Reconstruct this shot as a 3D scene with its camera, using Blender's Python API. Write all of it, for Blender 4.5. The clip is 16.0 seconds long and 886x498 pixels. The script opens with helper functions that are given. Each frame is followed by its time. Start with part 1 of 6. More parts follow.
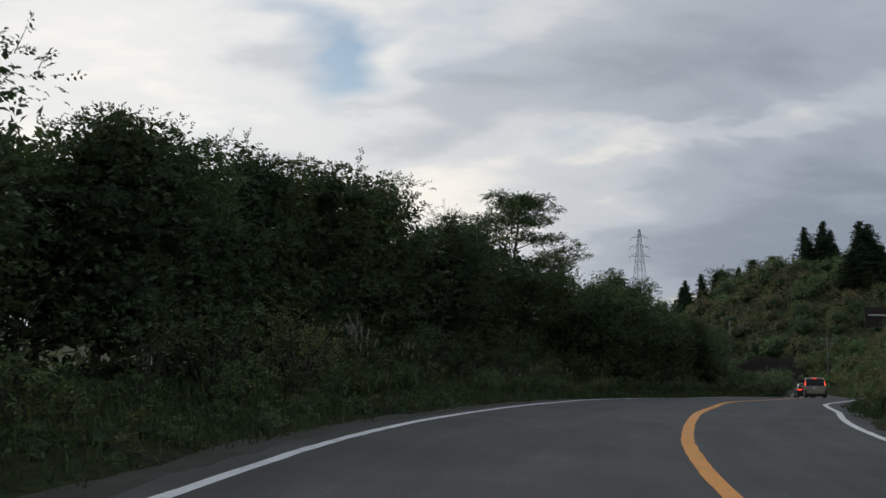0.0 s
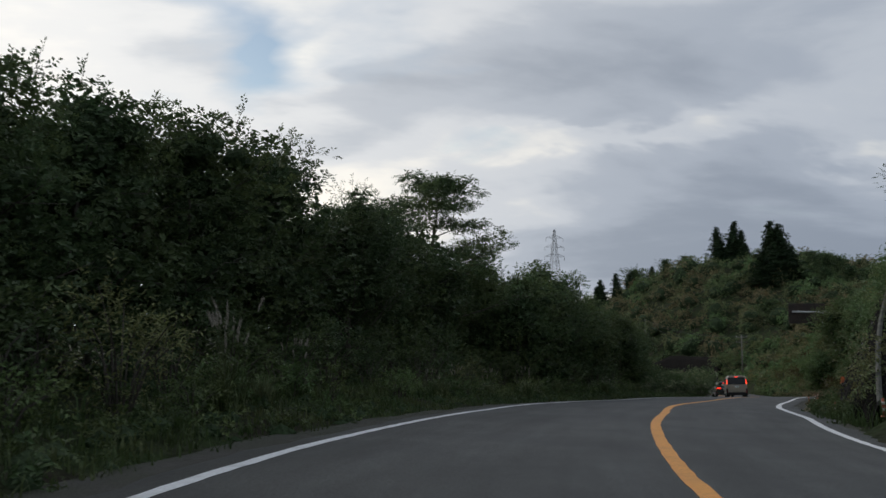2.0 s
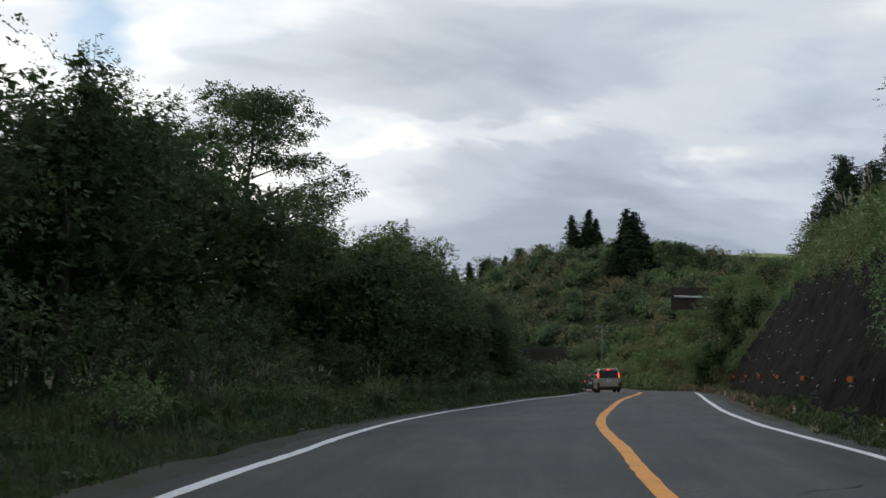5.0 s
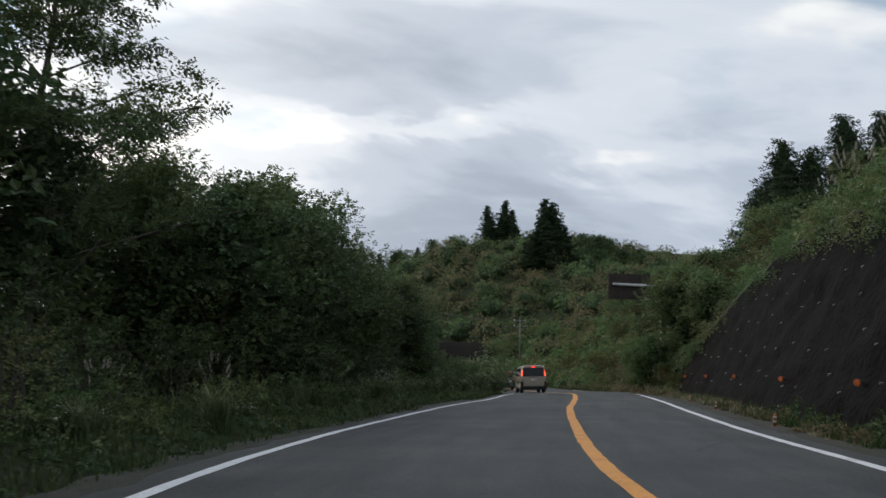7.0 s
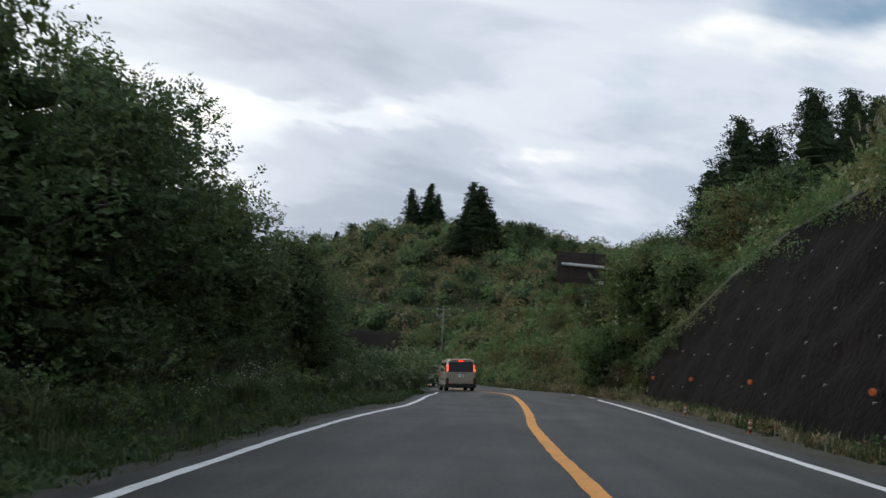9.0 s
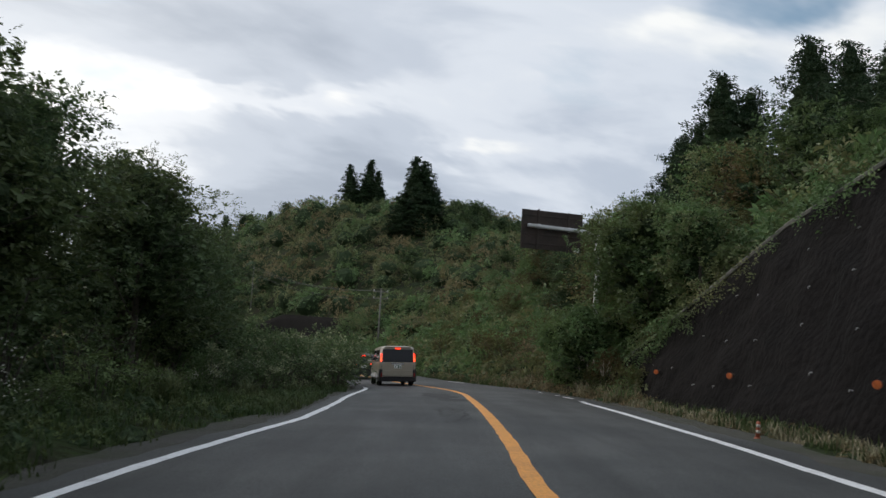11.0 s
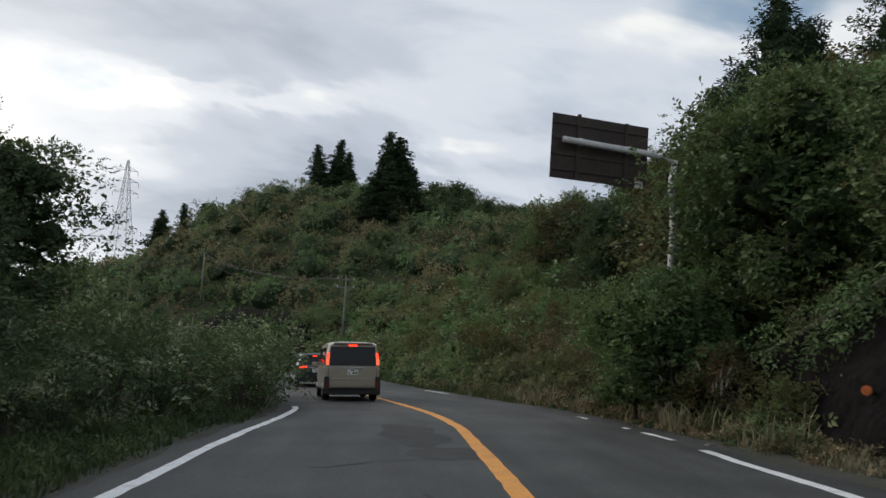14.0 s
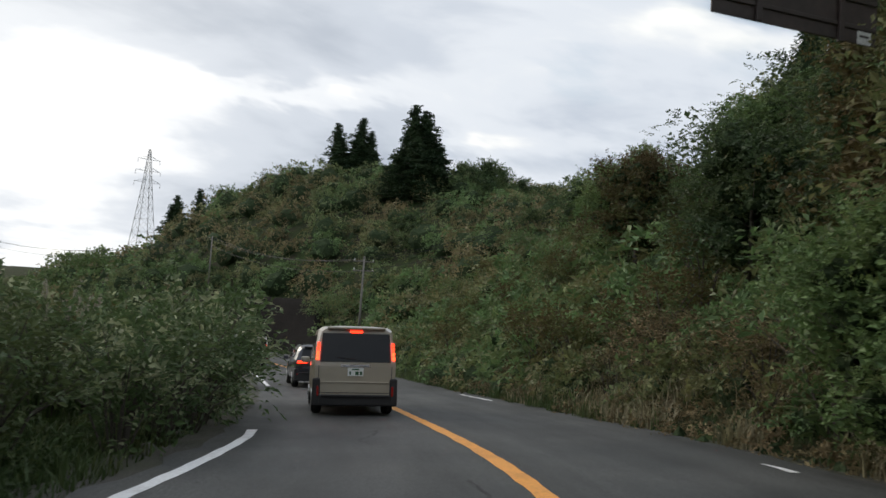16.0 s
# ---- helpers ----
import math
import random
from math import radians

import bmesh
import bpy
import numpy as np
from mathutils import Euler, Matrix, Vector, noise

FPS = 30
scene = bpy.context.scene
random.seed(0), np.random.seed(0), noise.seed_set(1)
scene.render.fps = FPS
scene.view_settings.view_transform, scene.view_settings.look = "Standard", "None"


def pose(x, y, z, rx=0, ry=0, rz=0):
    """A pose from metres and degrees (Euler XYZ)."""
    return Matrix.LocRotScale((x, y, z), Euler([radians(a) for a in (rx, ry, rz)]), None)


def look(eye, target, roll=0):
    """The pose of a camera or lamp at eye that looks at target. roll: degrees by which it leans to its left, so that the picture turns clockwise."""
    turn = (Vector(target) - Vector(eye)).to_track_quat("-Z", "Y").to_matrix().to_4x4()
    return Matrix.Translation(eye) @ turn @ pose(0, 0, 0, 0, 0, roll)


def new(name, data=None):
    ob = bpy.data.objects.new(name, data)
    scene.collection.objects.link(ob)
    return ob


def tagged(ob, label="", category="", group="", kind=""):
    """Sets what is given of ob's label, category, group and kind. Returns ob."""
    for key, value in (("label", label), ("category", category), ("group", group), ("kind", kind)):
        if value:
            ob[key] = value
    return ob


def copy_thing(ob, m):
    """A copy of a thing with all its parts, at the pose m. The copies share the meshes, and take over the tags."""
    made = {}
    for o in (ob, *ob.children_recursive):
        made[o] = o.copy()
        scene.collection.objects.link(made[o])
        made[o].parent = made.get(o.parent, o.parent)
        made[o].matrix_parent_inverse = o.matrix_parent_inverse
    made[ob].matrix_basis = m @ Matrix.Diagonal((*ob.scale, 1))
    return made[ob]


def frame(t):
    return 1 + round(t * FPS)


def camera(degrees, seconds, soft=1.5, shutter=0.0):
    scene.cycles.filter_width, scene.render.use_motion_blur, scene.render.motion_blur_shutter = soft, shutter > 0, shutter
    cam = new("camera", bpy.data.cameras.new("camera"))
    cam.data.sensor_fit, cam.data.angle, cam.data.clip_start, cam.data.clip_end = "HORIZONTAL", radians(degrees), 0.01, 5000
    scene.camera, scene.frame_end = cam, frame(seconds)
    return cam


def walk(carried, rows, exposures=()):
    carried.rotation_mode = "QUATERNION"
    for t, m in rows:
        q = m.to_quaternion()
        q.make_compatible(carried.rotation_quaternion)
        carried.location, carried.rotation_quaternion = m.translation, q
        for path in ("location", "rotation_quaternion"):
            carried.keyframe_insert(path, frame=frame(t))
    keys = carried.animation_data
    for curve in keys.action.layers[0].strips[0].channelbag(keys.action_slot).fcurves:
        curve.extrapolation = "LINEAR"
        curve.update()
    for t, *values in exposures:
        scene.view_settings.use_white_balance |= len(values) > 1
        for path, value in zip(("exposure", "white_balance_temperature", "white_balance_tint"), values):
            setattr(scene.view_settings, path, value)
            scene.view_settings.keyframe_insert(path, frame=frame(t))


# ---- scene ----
cam = camera(56.5, 16.0, soft=1.5, shutter=0.25)
PATH = [
    (0, (0.000, 0.000, 1.200), (-0.137, 9.958, 2.107), 0.35),
    (0.5, (0.028, 0.966, 1.163), (0.102, 10.922, 2.091), 0.22),
    (1, (0.054, 1.977, 1.116), (0.387, 11.927, 2.056), 0.05),
    (1.5, (0.120, 3.132, 1.062), (0.719, 13.070, 1.993), 0.04),
    (2, (0.241, 4.447, 1.001), (1.116, 14.366, 1.917), 0.21),
    (2.5, (0.417, 5.907, 0.926), (1.548, 15.799, 1.856), 0.38),
    (3, (0.651, 7.541, 0.850), (2.056, 17.397, 1.789), 0.39),
    (3.5, (0.953, 9.330, 0.792), (2.670, 19.140, 1.694), 0.47),
    (4, (1.333, 11.194, 0.746), (3.371, 20.945, 1.620), 0.41),
    (6.5, (4.142, 21.021, 0.220), (7.574, 30.381, 1.009), 0.95),
    (7, (4.895, 23.053, 0.083), (8.558, 32.325, 0.873), 1.24),
    (7.5, (5.730, 25.122, -0.041), (9.618, 34.303, 0.725), 1.54),
    (8, (6.640, 27.209, -0.154), (10.741, 36.300, 0.576), 1.99),
    (8.5, (7.590, 29.283, -0.285), (11.903, 38.276, 0.442), 2.56),
    (9, (8.596, 31.345, -0.434), (13.125, 40.231, 0.292), 3.00),
    (9.5, (9.662, 33.414, -0.578), (14.413, 42.185, 0.124), 3.26),
    (12, (15.472, 43.048, -1.343), (20.725, 51.533, -0.706), 3.79),
    (12.5, (16.571, 44.854, -1.488), (21.848, 53.322, -0.828), 4.03),
    (13, (17.628, 46.626, -1.612), (22.946, 55.071, -0.978), 4.20),
    (13.5, (18.711, 48.422, -1.724), (24.057, 56.849, -1.083), 3.92),
    (14, (19.828, 50.264, -1.862), (25.218, 58.662, -1.213), 3.68),
    (14.5, (20.954, 52.140, -2.020), (26.315, 60.562, -1.440), 3.64),
    (15, (22.079, 54.060, -2.179), (27.335, 62.548, -1.609), 3.79),
    (15.5, (23.190, 56.024, -2.344), (28.360, 64.566, -1.796), 3.96),
    (16, (24.286, 58.002, -2.511), (29.423, 66.563, -1.947), 4.01),
]
walk(cam, [(t, look(eye, target, roll)) for t, eye, target, roll in PATH],
     [(0.0, -0.15, 6500, 10), (2.5, 0.02, 6500, 10), (4.0, 0.29, 6550, 10), (7.0, 0.47, 6600, 10), (9.5, 0.62, 6600, 10), (12.0, 0.49, 6700, 10), (12.5, 0.51, 6700, 10), (13.0, 0.55, 6700, 10), (13.5, 0.37, 6700, 10), (14.0, 0.46, 6700, 10), (15.5, 0.57, 6850, 10), (16.0, 0.67, 6850, 10)])

# ---- world, sun, exposure ----
SUN_AZ, SUN_EL = 28.0, 22.0      # degrees left of the first view, and above the horizon


def make_world():
    world = bpy.data.worlds.new("overcast_sky")
    scene.world = world
    world.use_nodes = True
    nt = world.node_tree
    nt.nodes.clear()
    N = lambda kind, **kw: setup_node(nt, kind, **kw)
    out = N("ShaderNodeOutputWorld")
    sky = N("ShaderNodeTexSky")
    sky.sky_type, sky.sun_disc = "NISHITA", False
    sky.sun_elevation, sky.sun_rotation = radians(SUN_EL), radians(-SUN_AZ)
    sky.dust_density, sky.air_density = 0.2, 1.2
    blue = N("ShaderNodeBackground")
    blue.inputs["Strength"].default_value = 0.09
    nt.links.new(sky.outputs[0], blue.inputs["Color"])
    geo = N("ShaderNodeTexCoord")
    sep = N("ShaderNodeSeparateXYZ")
    nt.links.new(geo.outputs["Generated"], sep.inputs[0])
    # project the view direction onto a cloud deck overhead
    zz = math_node(nt, "ADD", math_node(nt, "MAXIMUM", sep.outputs[2], 0.0), 0.30)
    px, py = math_node(nt, "DIVIDE", sep.outputs[0], zz), math_node(nt, "DIVIDE", sep.outputs[1], zz)
    deck = N("ShaderNodeCombineXYZ")
    nt.links.new(px, deck.inputs[0])
    nt.links.new(py, deck.inputs[1])

    def noise_tex(scale, detail, rough, dist, offset):
        mp = N("ShaderNodeMapping")
        mp.inputs["Location"].default_value = offset
        mp.inputs["Rotation"].default_value = (0, 0, radians(28))
        mp.inputs["Scale"].default_value = (0.8, 1.25, 1.0)
        nt.links.new(deck.outputs[0], mp.inputs[0])
        tex = N("ShaderNodeTexNoise")
        for key, value in (("Scale", scale), ("Detail", detail), ("Roughness", rough), ("Distortion", dist)):
            tex.inputs[key].default_value = value
        nt.links.new(mp.outputs[0], tex.inputs["Vector"])
        return tex.outputs["Fac"]

    broad = noise_tex(0.95, 7, 0.52, 0.35, (3.1, 0.7, 0.0))
    fine = noise_tex(2.4, 6, 0.5, 0.5, (9.2, 4.0, 1.0))
    mixed = math_node(nt, "ADD", math_node(nt, "MULTIPLY", broad, 0.76), math_node(nt, "MULTIPLY", fine, 0.24))
    # the view direction as degrees to the right of +y and above the horizon, stirred a little for uneven cloud edges
    yaw = math_node(nt, "MULTIPLY", math_node(nt, "ARCTAN2", sep.outputs[0], sep.outputs[1]), 180 / math.pi)
    rise = math_node(nt, "MULTIPLY", math_node(nt, "ARCSINE", sep.outputs[2], 0.0), 180 / math.pi)
    stir = noise_tex(3.0, 4, 0.5, 0.3, (2.2, 8.1, 0.0))
    stir_more = noise_tex(3.6, 4, 0.5, 0.3, (6.7, 1.9, 4.0))
    yaw = math_node(nt, "ADD", yaw, math_node(nt, "MULTIPLY", math_node(nt, "SUBTRACT", stir, 0.5), 16.0))
    rise = math_node(nt, "ADD", rise, math_node(nt, "MULTIPLY", math_node(nt, "SUBTRACT", stir_more, 0.5), 9.0))

    def bank_of_cloud(at, el, wide, high):
        a = math_node(nt, "DIVIDE", math_node(nt, "SUBTRACT", yaw, at), wide)
        b = math_node(nt, "DIVIDE", math_node(nt, "SUBTRACT", rise, el), high)
        d2 = math_node(nt, "ADD", math_node(nt, "MULTIPLY", a, a), math_node(nt, "MULTIPLY", b, b))
        return math_node(nt, "POWER", math.e, math_node(nt, "MULTIPLY", d2, -1.0))

    # cloud banks, brighter or greyer than the rest of the deck: towards, elevation, spread both ways, strength
    for at, el, wide, high, strength in ((-21.0, 16.5, 10.0, 2.6, 0.07), (-4.3, 18.0, 2.6, 2.4, 0.15), (2.8, 19.3, 5.0, 1.3, 0.13), (-12.0, 22.5, 9.0, 1.4, 0.07),
                                         (12.5, 12.1, 4.5, 0.8, 0.13), (20.0, 13.0, 4.0, 0.7, 0.15), (11.2, 9.0, 3.0, 1.1, 0.06), (3.0, 9.6, 6.0, 1.6, 0.08), (33.3, 9.8, 3.0, 0.8, 0.13), (39.5, 11.0, 5.0, 1.0, 0.06),
                                         (45.8, 19.4, 2.6, 1.2, 0.14), (52.5, 17.8, 4.5, 1.3, 0.11), (19.0, 9.9, 7.5, 2.0, -0.08), (19.0, 20.0, 10.0, 1.2, -0.07), (25.0, 17.0, 12.0, 1.2, -0.05), (36.0, 13.5, 7.0, 2.5, -0.03), (1.0, 14.0, 6.0, 2.0, -0.03)):
        mixed = math_node(nt, "ADD", mixed, math_node(nt, "MULTIPLY", bank_of_cloud(at, el, wide * 1.2, high * 1.25), strength * 0.8))
    ramp = N("ShaderNodeValToRGB")
    nt.links.new(mixed, ramp.inputs[0])
    cr = ramp.color_ramp
    cr.interpolation = "EASE"
    cr.elements[0].position, cr.elements[0].color = 0.36, (0.43, 0.475, 0.55, 1)
    cr.elements[1].position, cr.elements[1].color = 0.66, (1.06, 1.035, 0.985, 1)
    for at, color in ((0.47, (0.57, 0.615, 0.69, 1)), (0.55, (0.76, 0.79, 0.84, 1))):
        cr.elements.new(at).color = color
    # the sun behind the clouds brightens the sky round it
    sun_dir = (-math.sin(radians(SUN_AZ)) * math.cos(radians(SUN_EL)), math.cos(radians(SUN_AZ)) * math.cos(radians(SUN_EL)), math.sin(radians(SUN_EL)))
    dot = N("ShaderNodeVectorMath", operation="DOT_PRODUCT")
    dot.inputs[1].default_value = sun_dir
    nt.links.new(geo.outputs["Generated"], dot.inputs[0])
    halo = math_node(nt, "POWER", math_node(nt, "MAXIMUM", dot.outputs["Value"], 0.0), 4.0)
    lift = N("ShaderNodeMix", data_type="RGBA", blend_type="MULTIPLY")
    lift.inputs["Factor"].default_value = 1.0
    glow = N("ShaderNodeMix", data_type="RGBA")
    glow.inputs["A"].default_value, glow.inputs["B"].default_value = (0.60, 0.638, 0.685, 1), (1.26, 1.21, 1.12, 1)
    nt.links.new(halo, glow.inputs["Factor"])
    nt.links.new(ramp.outputs[0], lift.inputs["A"])
    nt.links.new(glow.outputs["Result"], lift.inputs["B"])
    cloud = N("ShaderNodeBackground")
    nt.links.new(lift.outputs["Result"], cloud.inputs["Color"])
    # blue breaks between the clouds
    gap = noise_tex(1.05, 6, 0.55, 0.6, (1.5, 7.4, 3.0))
    cover = N("ShaderNodeMapRange")
    cover.inputs["From Min"].default_value, cover.inputs["From Max"].default_value = 0.12, 0.40
    for at, el, wide, high, deep in ((-8.6, 18.6, 2.7, 2.6, 0.32), (-13.0, 20.6, 4.0, 1.6, 0.18), (53.0, 20.8, 6.0, 1.5, 0.30), (8.6, 12.0, 3.0, 0.9, 0.12)):
        gap = math_node(nt, "SUBTRACT", gap, math_node(nt, "MULTIPLY", bank_of_cloud(at, el, wide, high), deep))
    nt.links.new(gap, cover.inputs["Value"])
    mix = N("ShaderNodeMixShader")
    nt.links.new(cover.outputs[0], mix.inputs[0])
    nt.links.new(blue.outputs[0], mix.inputs[1])
    nt.links.new(cloud.outputs[0], mix.inputs[2])
    nt.links.new(mix.outputs[0], out.inputs[0])


def setup_node(nt, kind, **kw):
    node = nt.nodes.new(kind)
    if "operation" in kw:
        node.operation = kw["operation"]
    if "data_type" in kw:
        node.data_type = kw["data_type"]
    if "blend_type" in kw:
        node.blend_type = kw["blend_type"]
    return node


def math_node(nt, op, a, b):
    node = nt.nodes.new("ShaderNodeMath")
    node.operation = op
    for socket, value in zip(node.inputs, (a, b)):
        if isinstance(value, (int, float)):
            socket.default_value = value
        else:
            nt.links.new(value, socket)
    return node.outputs[0]


make_world()
sun = new("sun", bpy.data.lights.new("sun", "SUN"))
sun.data.energy, sun.data.angle, sun.data.color = 0.7, radians(18), (1.0, 0.93, 0.82)
sun.matrix_world = look((-60, 80, 45), (-60 + 10 * math.sin(radians(SUN_AZ)), 80 - 10 * math.cos(radians(SUN_AZ)), 45 - 10 * math.tan(radians(SUN_EL))))

# ---- materials ----


def material(name, base, rough=0.8, metal=0.0, second=None, scale=3.0, detail=6.0, lo=0.35, hi=0.65, fine_scale=0.0, fine=0.25, bump=0.0, bump_scale=40.0,
             bump_dist=0.02, object_random=0.0, island_random=0.0, translucent=0.0, coat=0.0, spec=0.5, world=False, tone=0.0, lumps=False):
    """A principled material: two base colours mixed by a coarse noise, darkened and lightened by a fine one, with bump."""
    mat = bpy.data.materials.new(name)
    mat.use_nodes = True
    nt = mat.node_tree
    bsdf = nt.nodes["Principled BSDF"]
    bsdf.inputs["Roughness"].default_value, bsdf.inputs["Metallic"].default_value = rough, metal
    bsdf.inputs["Coat Weight"].default_value = coat
    bsdf.inputs["Specular IOR Level"].default_value = spec
    coord = nt.nodes.new("ShaderNodeTexCoord").outputs["Object"]
    if world:
        coord = nt.nodes.new("ShaderNodeNewGeometry").outputs["Position"]
    color = None
    if second:
        tex = nt.nodes.new("ShaderNodeTexNoise")
        tex.inputs["Scale"].default_value, tex.inputs["Detail"].default_value = scale, detail
        nt.links.new(coord, tex.inputs["Vector"])
        ramp = nt.nodes.new("ShaderNodeMapRange")
        ramp.inputs["From Min"].default_value, ramp.inputs["From Max"].default_value = lo, hi
        nt.links.new(tex.outputs["Fac"], ramp.inputs["Value"])
        mix = setup_node(nt, "ShaderNodeMix", data_type="RGBA")
        mix.inputs["A"].default_value, mix.inputs["B"].default_value = (*base, 1), (*second, 1)
        share = ramp.outputs[0]
        if tone:
            # each plant's own leaf hue, and painted shade on inner leaves
            kind = nt.nodes.new("ShaderNodeAttribute")
            kind.attribute_name = "tone"
            share = math_node(nt, "ADD", share, math_node(nt, "MULTIPLY", kind.outputs["Fac"], tone))
            share = math_node(nt, "MINIMUM", math_node(nt, "MAXIMUM", share, 0.0), 1.0)
        nt.links.new(share, mix.inputs["Factor"])
        color = mix.outputs["Result"]
    factor = None
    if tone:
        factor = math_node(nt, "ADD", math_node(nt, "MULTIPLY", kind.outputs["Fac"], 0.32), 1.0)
    if fine_scale:
        tex = nt.nodes.new("ShaderNodeTexNoise")
        tex.inputs["Scale"].default_value, tex.inputs["Detail"].default_value = fine_scale, 4
        nt.links.new(coord, tex.inputs["Vector"])
        ramp = nt.nodes.new("ShaderNodeMapRange")
        ramp.inputs["From Min"].default_value, ramp.inputs["From Max"].default_value = 0.3, 0.7
        ramp.inputs["To Min"].default_value, ramp.inputs["To Max"].default_value = 1 - fine, 1 + fine
        nt.links.new(tex.outputs["Fac"], ramp.inputs["Value"])
        factor = ramp.outputs[0]
    for kind, socket, amount in (("ShaderNodeObjectInfo", "Random", object_random), ("ShaderNodeNewGeometry", "Random Per Island", island_random)):
        if amount:
            value = nt.nodes.new(kind).outputs[socket]
            value = math_node(nt, "ADD", math_node(nt, "MULTIPLY", value, 2 * amount), 1 - amount)
            factor = value if factor is None else math_node(nt, "MULTIPLY", factor, value)
    if color is None and factor is not None:
        rgb = nt.nodes.new("ShaderNodeRGB")
        rgb.outputs[0].default_value = (*base, 1)
        color = rgb.outputs[0]
    if factor is not None:
        vec = nt.nodes.new("ShaderNodeVectorMath")
        vec.operation = "SCALE"
        nt.links.new(color, vec.inputs[0])
        nt.links.new(factor, vec.inputs["Scale"])
        color = vec.outputs[0]
    if color is None:
        bsdf.inputs["Base Color"].default_value = (*base, 1)
    else:
        nt.links.new(color, bsdf.inputs["Base Color"])
    if bump:
        tex = nt.nodes.new("ShaderNodeTexNoise")
        tex.inputs["Scale"].default_value, tex.inputs["Detail"].default_value = bump_scale, 5
        nt.links.new(coord, tex.inputs["Vector"])
        if lumps:
            # rounded lumps of about a hand's width, drawn out upwards
            mp = nt.nodes.new("ShaderNodeMapping")
            mp.inputs["Scale"].default_value = (1.0, 1.0, 0.75)
            nt.links.new(coord, mp.inputs[0])
            cell = nt.nodes.new("ShaderNodeTexVoronoi")
            cell.inputs["Scale"].default_value = bump_scale
            nt.links.new(mp.outputs[0], cell.inputs["Vector"])
            tex.inputs["Scale"].default_value = bump_scale * 3
            height = math_node(nt, "SUBTRACT", math_node(nt, "MULTIPLY", tex.outputs["Fac"], 0.6), cell.outputs["Distance"])
        else:
            height = tex.outputs["Fac"]
        node = nt.nodes.new("ShaderNodeBump")
        node.inputs["Strength"].default_value, node.inputs["Distance"].default_value = bump, bump_dist
        nt.links.new(height, node.inputs["Height"])
        nt.links.new(node.outputs[0], bsdf.inputs["Normal"])
    if translucent:
        out = nt.nodes["Material Output"]
        through_leaf = nt.nodes.new("ShaderNodeBsdfTranslucent")
        if color is None:
            through_leaf.inputs["Color"].default_value = (*base, 1)
        else:
            nt.links.new(color, through_leaf.inputs["Color"])
        mix = nt.nodes.new("ShaderNodeMixShader")
        mix.inputs[0].default_value = translucent
        nt.links.new(bsdf.outputs[0], mix.inputs[1])
        nt.links.new(through_leaf.outputs[0], mix.inputs[2])
        nt.links.new(mix.outputs[0], out.inputs[0])
    return mat


def glowing(name, color, strength):
    mat = material(name, color, 0.3)
    bsdf = mat.node_tree.nodes["Principled BSDF"]
    bsdf.inputs["Emission Color"].default_value = (*color, 1)
    bsdf.inputs["Emission Strength"].default_value = strength
    return mat


ASPHALT = material("asphalt", (0.036, 0.039, 0.039), 0.68, second=(0.066, 0.068, 0.066), scale=0.55, lo=0.32, hi=0.7, fine_scale=38, fine=0.5, bump=0.35, bump_scale=120, bump_dist=0.01, spec=0.4)


def worn_along(mat, low, high):
    """Worn and darker tracks that follow the road: colour scaled by a noise drawn out along it."""
    nt = mat.node_tree
    bsdf = nt.nodes["Principled BSDF"]
    old = bsdf.inputs["Base Color"].links[0].from_socket
    place = nt.nodes.new("ShaderNodeCombineXYZ")
    for n, (key, scale) in enumerate((("along", 0.16), ("across", 1.5))):
        at = nt.nodes.new("ShaderNodeAttribute")
        at.attribute_name = key
        nt.links.new(math_node(nt, "MULTIPLY", at.outputs["Fac"], scale), place.inputs[n])
    tex = nt.nodes.new("ShaderNodeTexNoise")
    tex.inputs["Scale"].default_value, tex.inputs["Detail"].default_value, tex.inputs["Roughness"].default_value = 1.0, 7, 0.6
    nt.links.new(place.outputs[0], tex.inputs["Vector"])
    ramp = nt.nodes.new("ShaderNodeMapRange")
    for key, value in (("From Min", 0.35), ("From Max", 0.65), ("To Min", low), ("To Max", high)):
        ramp.inputs[key].default_value = value
    nt.links.new(tex.outputs["Fac"], ramp.inputs["Value"])
    vec = nt.nodes.new("ShaderNodeVectorMath")
    vec.operation = "SCALE"
    nt.links.new(old, vec.inputs[0])
    nt.links.new(ramp.outputs[0], vec.inputs["Scale"])
    nt.links.new(vec.outputs[0], bsdf.inputs["Base Color"])


worn_along(ASPHALT, 0.72, 1.28)
ASPHALT_SCUFF = material("pale_asphalt_scuff", (0.17, 0.17, 0.165), 0.8, second=(0.09, 0.09, 0.088), scale=6, fine_scale=40, fine=0.3)
ASPHALT_PATCH = material("asphalt_patch", (0.022, 0.023, 0.023), 0.78, second=(0.036, 0.037, 0.036), scale=2.5, fine_scale=60, fine=0.3, bump=0.4, bump_scale=100, bump_dist=0.01)
WHITE_PAINT = material("white_road_paint", (0.80, 0.81, 0.82), 0.6, second=(0.60, 0.60, 0.60), scale=3.0, lo=0.5, hi=0.75, fine_scale=30, fine=0.15, bump=0.3, bump_scale=90, bump_dist=0.005)
YELLOW_PAINT = material("orange_road_paint", (0.80, 0.34, 0.055), 0.6, second=(0.60, 0.25, 0.05), scale=2.2, lo=0.5, hi=0.8, fine_scale=30, fine=0.18, bump=0.3, bump_scale=90, bump_dist=0.005)
SOIL = material("soil_and_litter", (0.032, 0.030, 0.020), 0.95, second=(0.026, 0.042, 0.014), scale=0.6, lo=0.35, hi=0.6, fine_scale=6, fine=0.45, bump=0.8, bump_scale=5, bump_dist=0.12, spec=0.08)
